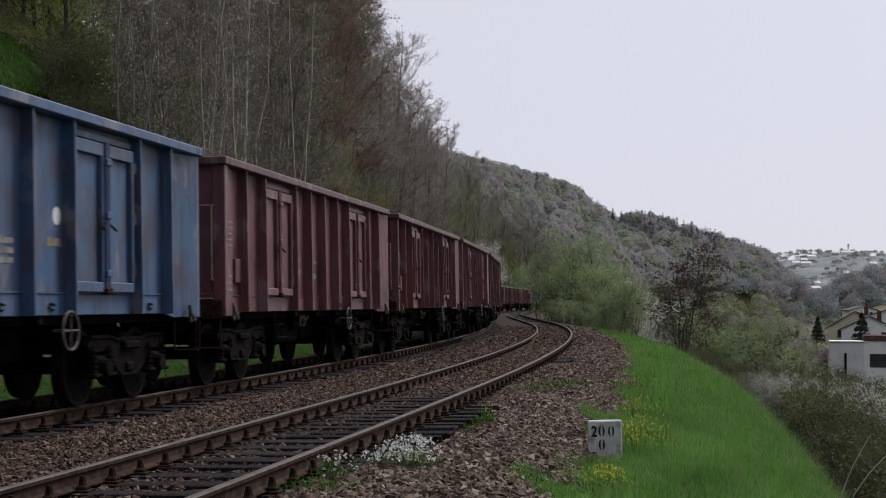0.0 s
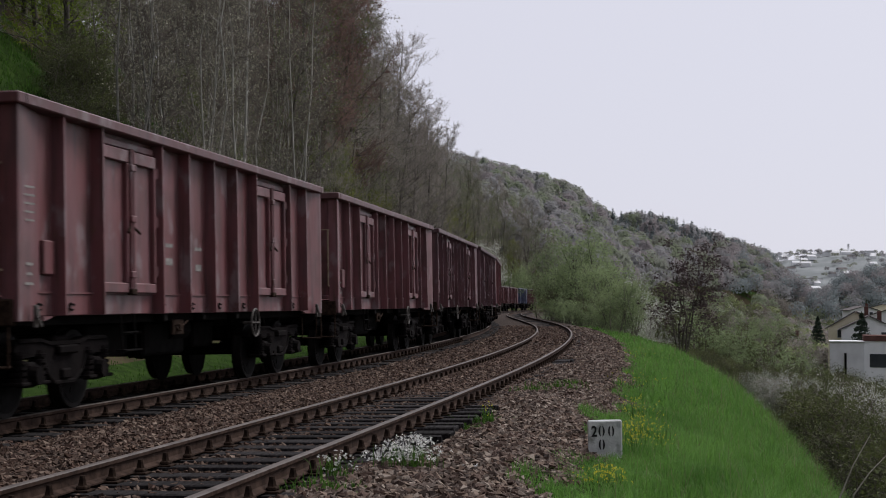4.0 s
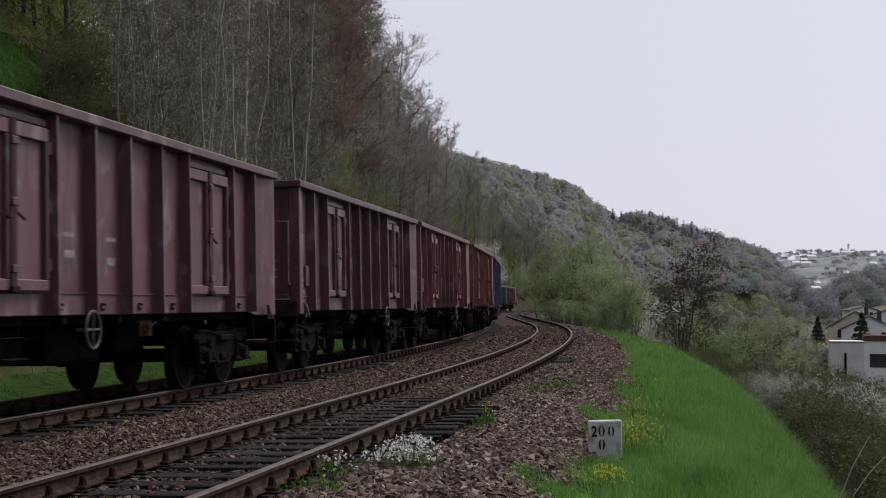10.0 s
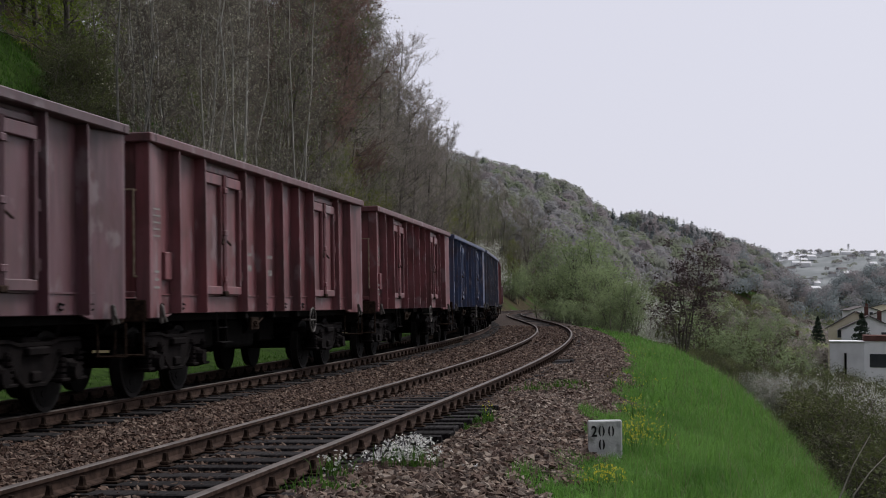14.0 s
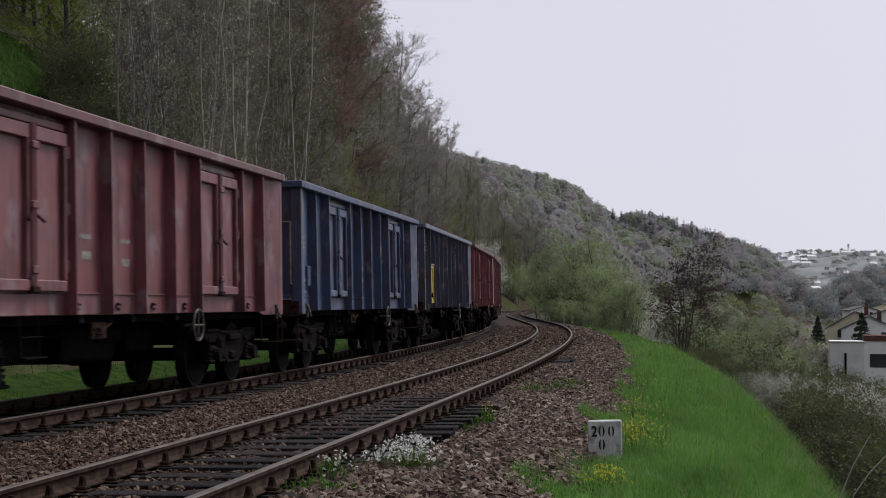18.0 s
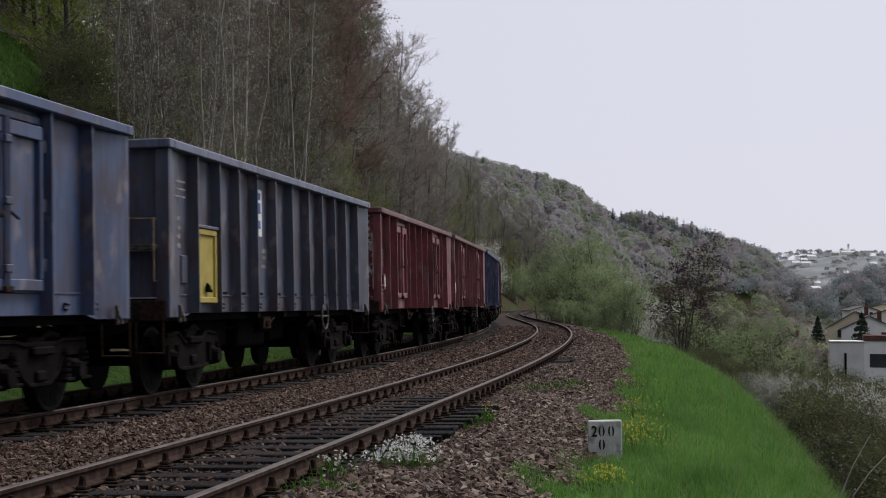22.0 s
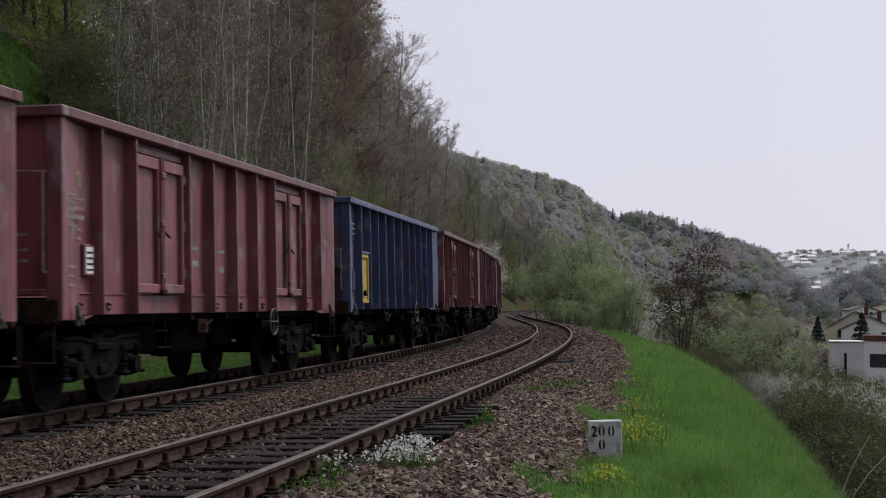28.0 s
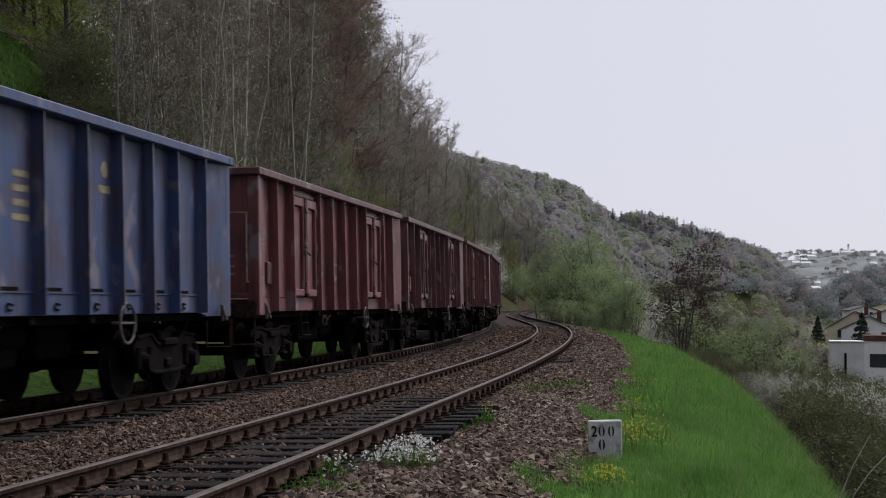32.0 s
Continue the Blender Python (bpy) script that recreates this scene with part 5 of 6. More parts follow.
def hillside_trees():
    """The wood above the line: birches nearest, beeches behind, a green fringe where the slope is open."""
    rnd = random.Random(77)
    placed = []
    tries = 0
    while len(placed) < 272 and tries < 30000:
        tries += 1
        s = 22 + 330 * rnd.random() ** 1.15
        o = -8.8 - 48 * rnd.random() ** 1.7
        x, y, _ = on_line(s, o)
        x, y = float(x), float(y)
        bearing = x / y
        if bearing < -0.36 or (x - 0) ** 2 + y ** 2 < 38 ** 2:
            continue
        gap = (1.5 if bearing < -0.09 else 2.0) if o > -22 else 3.2
        if any((x - a) ** 2 + (y - b) ** 2 < gap * gap for a, b in placed):
            continue
        if bearing < -0.215 and o > -15:
            continue
        if bearing < -0.25 and x * x + y * y < 74 ** 2:
            continue
        placed.append((x, y))
        u = rnd.random()
        if -0.243 < bearing < -0.10 and x * x + y * y < 88 ** 2:
            u *= 0.7
        if bearing < -0.243:
            kind = "green" if u < 0.75 else "olive"
        elif bearing < -0.10:
            kind = "birch" if u < 0.80 else ("bare" if u < 0.92 else "olive")
        elif bearing < -0.062:
            kind = ("beech" if u < 0.75 else "bare") if o < -14 else ("olive" if u < 0.5 else ("birch" if u < 0.8 else "bare"))
        else:
            kind = "bare" if u < 0.30 else ("olive" if u < 0.78 else ("lime" if u < 0.9 else "birch"))
        if kind == "birch" and x * x + y * y > 105 ** 2:
            kind = "far_birch"
        fade = 0.95 + 0.25 * float(smoothstep(60, 110, s)) - 0.30 * float(smoothstep(170, 290, s))
        plant(kind, x, y, rnd.uniform(0.85, 1.12) * fade, rnd)
    # unseen trees of the same wood, added behind the camera for shade
    for k in range(22):
        s, o = rnd.uniform(-75, 20), rnd.uniform(-30, -10)
        x, y, _ = on_line(s, o)
        plant("birch" if rnd.random() < 0.6 else "green", float(x), float(y), rnd.uniform(0.85, 1.1), rnd)
    # leafy trees at the edge of the open slope, and tall bare crowns against the sky
    for k in range(26):
        px = rnd.uniform(-90, 120)
        far = rnd.uniform(74 if px < 90 else 62, 112)
        plant("green", (px - 784) / 2675 * far, far, rnd.uniform(0.8, 1.2), rnd)
    for k in range(12):
        px, far = rnd.uniform(105, 175), rnd.uniform(54, 68)
        plant("shrub", (px - 784) / 2675 * far, far, rnd.uniform(0.8, 1.3), rnd)
    for k in range(14):
        px, far = rnd.uniform(525, 690), rnd.uniform(92, 116)
        plant(rnd.choice(["lime", "olive"]), (px - 784) / 2675 * far, far, rnd.uniform(0.5, 0.85), rnd)
    for px, far, size in ((802, 238, 1.0), (822, 246, 0.8), (790, 225, 1.1), (835, 262, 0.7), (560, 96, 0.55), (585, 102, 0.6), (610, 110, 0.5)):
        plant("lime", (px - 784) / 2675 * far, far, size, rnd)
    for px, far, size in ((532, 92, 1.25), (560, 97, 1.3), (588, 103, 1.25), (612, 110, 1.1), (505, 95, 1.3)):
        plant("beech", (px - 784) / 2675 * far, far, size, rnd)
    for k in range(6):
        far, px = rnd.uniform(110, 150), rnd.uniform(495, 625)
        plant("beech", (px - 784) / 2675 * far, far, rnd.uniform(1.0, 1.3), rnd)
    for k in range(22):
        far = rnd.uniform(88, 170)
        px = 784 + 2675 * (float(on_line(far - 8, rnd.uniform(-12, -9))[0]) / far)
        plant(rnd.choice(["lime", "olive"]), (px - 784) / 2675 * far, far, rnd.uniform(0.45, 0.7), rnd)
    # the falling edge of the wood against the sky: bearing, distance, dip of the top
    edge = ((585, 124, -60), (635, 132, -30), (662, 138, 0), (682, 146, 35), (700, 154, 75), (716, 162, 110), (733, 172, 138), (748, 182, 163), (760, 192, 188), (771, 204, 210), (780, 216, 232), (680, 132, 60), (700, 140, 120), (724, 150, 165), (740, 160, 200))
    for k, (px, far, top) in enumerate(edge):
        kind = "great" if k % 3 < 2 else "bare"
        x, y = (px - 784) / 2675 * far, float(far)
        plant(kind, x, y, (EYE_HEIGHT - (top - 534.3) / 2675 * far - ground_z(x, y)) / TOPS[kind], rnd)
    # saplings and scrub under the trees
    for k in range(60):
        s, o = rnd.uniform(48, 200), -9 - 22 * rnd.random() ** 1.4
        x, y, _ = on_line(s, o)
        if float(x) / float(y) > -0.235:
            plant(rnd.choice(["birch", "olive", "bare", "green"]), float(x), float(y), rnd.uniform(0.28, 0.5), rnd)
    for k in range(46):
        s, o = rnd.uniform(150, 330), rnd.uniform(-11, -6.5)
        x, y, _ = on_line(s, o)
        plant(rnd.choice(["shrub", "shrub", "green_shrub"]), float(x), float(y), rnd.uniform(1.0, 1.8), rnd)
    for k in range(40):
        s, o = rnd.uniform(30, 190), rnd.uniform(-11.5, -7.4)
        x, y, _ = on_line(s, o)
        if float(x) / float(y) < -0.24:
            continue
        plant("shrub", float(x), float(y), rnd.uniform(0.6, 1.1), rnd)


hillside_trees()


def by_view(px, far, rnd, kind, size, wide=1.0):
    """A plant at a bearing from the tripod, far metres off."""
    return plant(kind, (px - 784) / 2675 * far, far, size, rnd, None, wide)


def valley_side_plants():
    rnd = random.Random(5)
    # the clump beside the empty track at the bend
    for px, far, kind, size in ((1000, 126, "green_shrub", 1.5), (1035, 118, "green_shrub", 1.75), (1066, 112, "green_shrub", 1.25), (985, 134, "green_shrub", 1.15), (1090, 92, "green_shrub", 0.95), (1050, 135, "green_shrub", 1.6), (1115, 84, "green_shrub", 0.8), (1012, 110, "shrub", 0.8), (1045, 104, "shrub", 0.8), (1075, 98, "shrub", 0.8), (980, 122, "shrub", 0.9), (1090, 104, "shrub", 0.9), (1030, 108, "shrub", 0.6), (978, 114, "green_shrub", 0.4), (994, 108, "green_shrub", 0.38), (1012, 105, "green_shrub", 0.42), (1028, 102, "green_shrub", 0.4), (1046, 100, "green_shrub", 0.42), (1064, 96, "green_shrub", 0.4), (1082, 92, "green_shrub", 0.38), (1100, 88, "green_shrub", 0.36)):
        by_view(px, far, rnd, kind, size)
    for px, far, size in ((1130, 104, 0.62), (1150, 96, 0.42), (1105, 112, 0.6)):
        by_view(px, far, rnd, "blossom", size)
    x, y = (1207 - 784) / 2675 * 74, 74.0
    plant("purple", x, y, (4.75 - ground_z(x, y)) / TOPS["purple"], rnd, None, 1.35)
    # a white tree across the line beyond the bend
    for px, far, size in ((862, 238, 1.2), (880, 246, 1.05), (850, 240, 1.15)):
        by_view(px, far, rnd, "blossom", size)
    # shrubs along the top of the embankment, and a blackthorn thicket below it
    def top_line(x, y):
        return EYE_HEIGHT - y * np.interp(x / y, [0.11, 0.17, 0.208, 0.245, 0.268, 0.293], [0.017, 0.023, 0.034, 0.038, 0.044, 0.055])

    def low_shrub(kind, x, y, size, wide):
        z = ground_z(x, y)
        size = min(size, max(0.3, (top_line(x, y) - z) / TOPS[kind] * rnd.uniform(0.8, 1.05)))
        plant(kind, x, y, size, rnd, z, wide)

    for far in np.arange(17, 100, 1.6):
        for k in range(2):
            o = rnd.uniform(10.4, 12.0) + k * rnd.uniform(1.5, 5.0)
            x, y, _ = on_line(far - 8, o)
            low_shrub(rnd.choice(["shrub"] * 11 + ["bloom_shrub"]), float(x), float(y), rnd.uniform(0.5, 1.0), 1.3)
    for px, far, size in ((1380, 38, 0.95), (1430, 40, 1.0), (1475, 37, 1.0), (1520, 38, 1.0), (1550, 36, 1.0), (1410, 44, 1.1), (1490, 43, 1.1), (1350, 45, 0.9), (1395, 41, 1.0), (1450, 46, 1.1), (1505, 45, 1.1), (1565, 44, 1.1), (1560, 52, 1.2), (1340, 52, 1.0)):
        low_shrub("bloom_shrub", (px - 784) / 2675 * far, far, size, 1.3)
    for px, far, size in ((1340, 47, 0.9), (1300, 60, 0.9), (1375, 62, 1.1), (1440, 58, 1.15), (1290, 74, 1.1), (1250, 80, 1.0), (1500, 30, 0.9), (1545, 28, 0.9), (1560, 33, 1.0), (1520, 62, 1.2), (1480, 70, 1.2), (1410, 75, 1.2)):
        low_shrub("shrub", (px - 784) / 2675 * far, far, size, 1.3)
    # scrub before the garages
    for k in range(34):
        far, px = rnd.uniform(95, 205), rnd.uniform(1425, 1590)
        x, y = (px - 784) / 2675 * far, far
        kind = rnd.choice(["shrub", "shrub", "bloom_shrub"])
        room = EYE_HEIGHT - far * np.interp(px, [1425, 1480, 1530, 1590], [0.036, 0.040, 0.046, 0.052]) - ground_z(x, y)
        plant(kind, x, y, min(3.2, max(0.4, room / TOPS[kind])), rnd, None, 1.5)
    # scrub along the line beyond the bend
    for k in range(26):
        x, y, _ = on_line(215 + k * 8 + rnd.uniform(-3, 3), rnd.uniform(8.5, 12))
        plant(rnd.choice(["green_shrub", "shrub"]), float(x), float(y), rnd.uniform(0.9, 1.5), rnd)
    # bare and budding trees down in the valley
    for k in range(185):
        far = 105 + 400 * rnd.random() ** 1.6
        px = rnd.uniform(1150, 1475 if far < 300 else 1600)
        if 1440 < px and far < 330:
            continue
        x, y = (px - 784) / 2675 * far, far
        if line_coords(x, y)[1] < 14:
            continue
        kind = rnd.choice(["bare", "olive", "olive", "green_shrub", "green_shrub", "far_birch", "blossom", "shrub", "shrub"])
        size = rnd.uniform(0.36, 0.58) if far < 260 else rnd.uniform(0.5, 0.70)
        size *= {"green_shrub": 3.2, "shrub": 4.4, "blossom": 1.2}.get(kind, 1.0)
        tall = TOPS[kind]
        room = EYE_HEIGHT - far * np.interp(x / y, [0.14, 0.175, 0.205, 0.23, 0.257], [-0.014, -0.009, 0.001, 0.013, 0.029]) - ground_z(x, y)
        plant(kind, x, y, min(size, max(0.15, room / tall)), rnd, None, 1.15)


valley_side_plants()


def far_wood(name, label, spots, tall, wide, pieces, fleck, mats, seed, cone=False):
    """Woods too far off to count: every tree a stem and a loose crown of flecks, all in one piece of stuff."""
    rs = np.random.RandomState(seed)
    n = len(spots)
    spots = np.asarray(spots, float)
    h = tall * rs.uniform(0.75, 1.15, n)
    k = np.repeat(np.arange(n), pieces)
    d = unit(rs.normal(size=(n * pieces, 3))) * (rs.uniform(0, 1, n * pieces) ** 0.2)[:, None]
    d[:, 2] = np.where(d[:, 2] < -0.3, -d[:, 2], d[:, 2])
    if cone:
        u = rs.uniform(0, 1, n * pieces) ** 1.4
        d = np.stack([d[:, 0] * (1 - u), d[:, 1] * (1 - u), u * 1.9 - 0.9], 1)
    centre = spots[k] + np.stack([d[:, 0] * wide, d[:, 1] * wide, h[k] * (0.58 + 0.42 * d[:, 2])], 1)
    # sprays lie along the face of each crown, wound outwards
    out = unit(d * [1, 1, 0.9] + rs.normal(size=d.shape) * 0.15 + [0, 0, 0.25 if cone else 0.0])
    along = unit(np.cross(out, rs.normal(size=d.shape)))
    across = np.cross(out, along)
    size = (fleck * rs.uniform(0.5, 1.5, n * pieces))[:, None]
    fv = np.stack([centre - along * size * 0.7, centre + along * size * 0.7 - across * size * 0.2, centre + across * size * 0.7], 1).reshape(-1, 3)
    ff = np.arange(3 * n * pieces).reshape(-1, 3)
    tv, tf = slivers(rs, spots - [0, 0, 0.5], np.tile([0, 0, 1.0], (n, 1)) + rs.normal(size=(n, 3)) * 0.04, h * 0.6, np.full(n, 0.3))
    kinds = rs.randint(1, len(mats), n)
    slots = np.concatenate([kinds[k], np.zeros(n)])
    me = mesh_of(name, np.concatenate([fv, tv]), np.concatenate([ff, tf + len(fv)]), mats, slots, True)
    soft = unit(d * [0.65, 0.65, 0.35] + rs.normal(size=d.shape) * 0.06 + [0, 0, 0.5])
    me.normals_split_custom_set_from_vertices(np.concatenate([np.repeat(soft, 3, axis=0), np.tile([0, -1.0, 0], (len(tv), 1))]).tolist())
    return tagged(new(name, me), label, "woodland", kind="stuff")


def distant_woods():
    rs = np.random.RandomState(9)
    s, o = 250 + 800 * rs.uniform(0, 1, 3000) ** 0.8, -8 - 165 * rs.uniform(0, 1, 3000) ** 1.1
    keep = (s > 330) | (o < -50)
    x, y, z = ground_at(s[keep], o[keep])
    see = (x / y > -0.02) & (x - 0.203 * y < 22)
    spots = np.stack([x, y, z], 1)[see]
    high = (s[keep][see] > 520) & (o[keep][see] < -60)
    ridge = (spots[:, 0] / spots[:, 1] > 0.105) & (spots[:, 2] > 17)
    pine = rs.uniform(size=len(spots)) < np.where(ridge, 0.75, np.where(high, 0.12, 0.03))
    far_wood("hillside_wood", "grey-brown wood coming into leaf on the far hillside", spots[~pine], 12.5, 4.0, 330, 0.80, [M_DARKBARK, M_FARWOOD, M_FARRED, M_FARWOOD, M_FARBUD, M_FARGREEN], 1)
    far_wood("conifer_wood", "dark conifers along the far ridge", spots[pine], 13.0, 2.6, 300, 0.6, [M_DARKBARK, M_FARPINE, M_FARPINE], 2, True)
    # hazy scrub and trees on the valley floor below the hill
    far = 250 + 420 * rs.uniform(0, 1, 520) ** 0.9
    x = (rs.uniform(1160, 1475, 520) - 784) / 2675 * far
    y = far
    keep = np.array([line_coords(a, b)[1] > 16 and b < 560 + 0.2 * a for a, b in zip(x, y)])
    x, y = x[keep], y[keep]
    z = np.array([ground_z(a, b) for a, b in zip(x, y)])
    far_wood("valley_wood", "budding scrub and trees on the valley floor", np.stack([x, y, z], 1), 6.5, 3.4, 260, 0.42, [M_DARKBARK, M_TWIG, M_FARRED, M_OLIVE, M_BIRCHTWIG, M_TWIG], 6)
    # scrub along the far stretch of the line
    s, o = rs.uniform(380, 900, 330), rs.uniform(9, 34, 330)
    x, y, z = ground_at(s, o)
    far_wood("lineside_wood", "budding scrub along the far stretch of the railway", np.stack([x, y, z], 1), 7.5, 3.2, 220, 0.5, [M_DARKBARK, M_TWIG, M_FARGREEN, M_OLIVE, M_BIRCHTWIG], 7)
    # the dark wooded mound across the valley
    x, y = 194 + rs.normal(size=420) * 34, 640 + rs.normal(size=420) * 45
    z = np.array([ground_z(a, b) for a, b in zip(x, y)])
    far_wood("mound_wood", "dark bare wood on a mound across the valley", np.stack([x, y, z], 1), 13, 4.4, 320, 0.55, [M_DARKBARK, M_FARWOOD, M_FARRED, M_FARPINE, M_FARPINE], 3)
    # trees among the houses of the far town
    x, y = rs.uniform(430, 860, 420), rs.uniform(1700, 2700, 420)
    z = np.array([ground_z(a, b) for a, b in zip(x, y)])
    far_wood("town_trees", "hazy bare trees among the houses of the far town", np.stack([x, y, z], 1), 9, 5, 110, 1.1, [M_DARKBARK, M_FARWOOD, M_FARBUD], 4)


distant_woods()


# ---- ballast, grass, flowers ----
def stones():
    """Loose crushed stone on the bed, thick near the tripod and thinning out along the line."""
    rs = np.random.RandomState(21)
    corner = np.array([[1, 0, 0], [-1, 0, 0], [0, 1, 0], [0, -1, 0], [0, 0, 1], [0, 0, -1]], float)
    faces = np.array([[0, 2, 4], [2, 1, 4], [1, 3, 4], [3, 0, 4], [2, 0, 5], [1, 2, 5], [3, 1, 5], [0, 3, 5]])
    all_v, all_f, kinds, count = [], [], [], 0
    for s0, s1, o0, o1, per, size in ((-18, -1, 0.9, 7.2, 90, 0.045), (-1, 18, 0.9, 4.9, 700, 0.030), (-1, 18, 4.9, 7.25, 620, 0.038), (18, 40, 0.9, 7.3, 240, 0.040), (40, 80, 0.9, 7.2, 40, 0.05), (18, 40, 3.2, 4.8, 150, 0.035)):
        n = int((s1 - s0) * (o1 - o0) * per)
        s, o = rs.uniform(s0, s1, n), rs.uniform(o0, o1, n)
        edge = 6.9 + 0.22 * np.sin(s * 0.9) + 0.18 * np.sin(s * 2.3 + 1) + rs.normal(size=n) * 0.1
        rail = np.min(np.abs(o[:, None] - np.array([-0.753, 0.753, SPACING - 0.753, SPACING + 0.753])), axis=1)
        keep = (o < edge) & (rail > 0.11) & ((np.abs(o) > 1.42) | (rs.uniform(size=n) < 0.45)) & ((np.abs(o - SPACING) > 0.9) | (rs.uniform(size=n) < 0.30 + 0.7 * smoothstep(12, 18, s)))
        s, o = s[keep], o[keep]
        n = len(s)
        x, y, z = ground_at(s, o)
        r = size * rs.uniform(0.55, 1.45, n)
        v = corner[None] * r[:, None, None] * rs.uniform(0.75, 1.15, (n, 6, 1)) + rs.normal(size=(n, 6, 3)) * r[:, None, None] * 0.2
        q = rs.normal(size=(n, 3, 3))
        q = np.linalg.qr(q)[0]
        v = np.einsum("nij,nkj->nki", q, v)
        v[:, :, 2] *= 0.75
        v += np.stack([x, y, z + r * rs.uniform(-0.1, 0.6, n)], 1)[:, None]
        all_v.append(v.reshape(-1, 3))
        all_f.append((faces[None] + (np.arange(n) * 6)[:, None, None]).reshape(-1, 3) + count)
        # stones up to the valley-side rail take the darker, redder palette
        kinds.append(np.repeat((o + rs.normal(size=n) * 0.25 < 5.0).astype(int), 8))
        count += n * 6
    me = mesh_of("ballast_stones", np.concatenate(all_v), np.concatenate(all_f), [M_STONE, M_DARKSTONE], np.concatenate(kinds))
    tagged(new("ballast_stones", me), "crushed red-grey stone ballast between and beside the tracks", "ballast", kind="stuff")


stones()


def blades(rs, x, y, z, tall, wide, lean=0.35):
    """Bent two-step grass blades as triangles."""
    n = len(x)
    ang = rs.uniform(0, math.tau, n)
    d = np.stack([np.cos(ang), np.sin(ang), np.zeros(n)], 1)
    side = np.stack([-d[:, 1], d[:, 0], d[:, 2]], 1) * wide[:, None] / 2
    base = np.stack([x, y, z - 0.02], 1)
    bend = lean * rs.uniform(0.3, 1.6, n)
    mid = base + np.array([0, 0, 1]) * (tall * 0.6)[:, None] + d * (tall * bend * 0.3)[:, None]
    tip = base + np.array([0, 0, 1]) * (tall * (1 - 0.25 * bend))[:, None] + d * (tall * bend)[:, None]
    v = np.stack([base - side, base + side, mid + side * 0.8, mid - side * 0.8, tip], 1).reshape(-1, 3)
    f = np.array([[0, 1, 2], [0, 2, 3], [3, 2, 4]])
    return v, (f[None] + (np.arange(n) * 5)[:, None, None]).reshape(-1, 3)


def grass():
    rs = np.random.RandomState(31)
    vs, fs, kinds, count = [], [], [], 0
    for s0, s1, o0, o1, per, tall, wide in ((-18, 4, 6.6, 10.8, 110, 0.30, 0.014), (4, 16, 6.4, 10.8, 1000, 0.34, 0.006), (4, 16, 6.4, 7.7, 900, 0.26, 0.006), (16, 42, 6.6, 10.8, 360, 0.36, 0.010), (42, 95, 6.6, 10.6, 100, 0.38, 0.020), (5, 75, -7.5, -3.5, 24, 0.16, 0.018), (35, 70, -22, -7.5, 22, 0.45, 0.04)):
        n = int((s1 - s0) * (o1 - o0) * per)
        s, o = rs.uniform(s0, s1, n), rs.uniform(o0, o1, n)
        edge = 6.70 + 0.25 * np.sin(s * 0.9) + 0.2 * np.sin(s * 2.3 + 1) + np.abs(rs.normal(size=n)) * 0.12
        keep = (o > edge) | (o < 0)
        s, o = s[keep], o[keep]
        x, y, z = ground_at(s, o)
        tuft = np.sin(x * 5.3 + np.sin(y * 3.1) * 2) * np.sin(y * 2.9 + np.sin(x * 4.0)) * 0.6 + np.sin(x * 13 + y * 3) * np.sin(y * 9 - x * 4) * 0.4
        clump = 0.82 + 0.26 * np.sin(x * 2.1 + np.sin(y * 1.3) * 2) * np.sin(y * 1.7 + 0.5) + 0.46 * tuft
        near_edge = np.where(o > 0, np.clip((o - 6.3) / 1.0, 0.5, 1), 1)
        clump = np.where((np.abs(x - 1.83) < 0.45) & (y > 15.2) & (y < 17.0), 0.6, clump)
        stalk = rs.uniform(size=len(x)) < np.where(o > 0, 0.035 + 0.05 * (o > 9.2), 0.0)
        v, f = blades(rs, x, y, z, tall * rs.uniform(0.45, 1.2, len(x)) * clump * near_edge * np.where(stalk, 1.45, 1), wide * np.where(stalk, 0.7, 1.0), 0.6)
        # grass beyond the train is darker: its shade is in the weed tone
        kinds.append(np.repeat(np.where(o < 0, 2, stalk.astype(int)), 3))
        vs.append(v), fs.append(f + count)
        count += len(v)
    me = mesh_of("grass", np.concatenate(vs), np.concatenate(fs), [M_BLADE, M_SEED, M_WEEDSHADE], np.concatenate(kinds))
    tagged(new("grass", me), "lush spring grass along the shoulder of the railway", "grass", kind="stuff")


grass()


def spot(px, py, drop):
    """A place on the ground by its bearing and dip from the eye."""
    far = drop / ((py - 534.3) / 2675)
    return (px - 784) / 2675 * far, far


def weed_meshes(seed, stems, tall, spread, petal, petal_n, leaf_w):
    rs = np.random.RandomState(seed)
    x, y = rs.normal(size=stems) * spread, rs.normal(size=stems) * spread * 0.6
    v, f = blades(rs, x, y, np.zeros(stems), tall * rs.uniform(0.35, 1.1, stems), np.full(stems, leaf_w), 0.5)
    leaves = mesh_of("leaves", v, f, M_WEEDSHADE)
    flowers = None
    if petal_n:
        px, py = rs.normal(size=petal_n) * spread * 1.05, rs.normal(size=petal_n) * spread * 0.6
        dome = tall * (1.0 - 0.32 * (px / spread / 2.2) ** 2) * rs.uniform(0.35, 1.08, petal_n)
        centre = np.stack([px, py, np.maximum(dome, 0.05)], 1)
        k = np.repeat(np.arange(petal_n), 4)
        fv, ff = flecks(rs, centre[k] + rs.normal(size=(len(k), 3)) * petal * 0.5, petal * rs.uniform(0.7, 1.3, len(k)))
        flowers = (fv, ff)
    return leaves, flowers


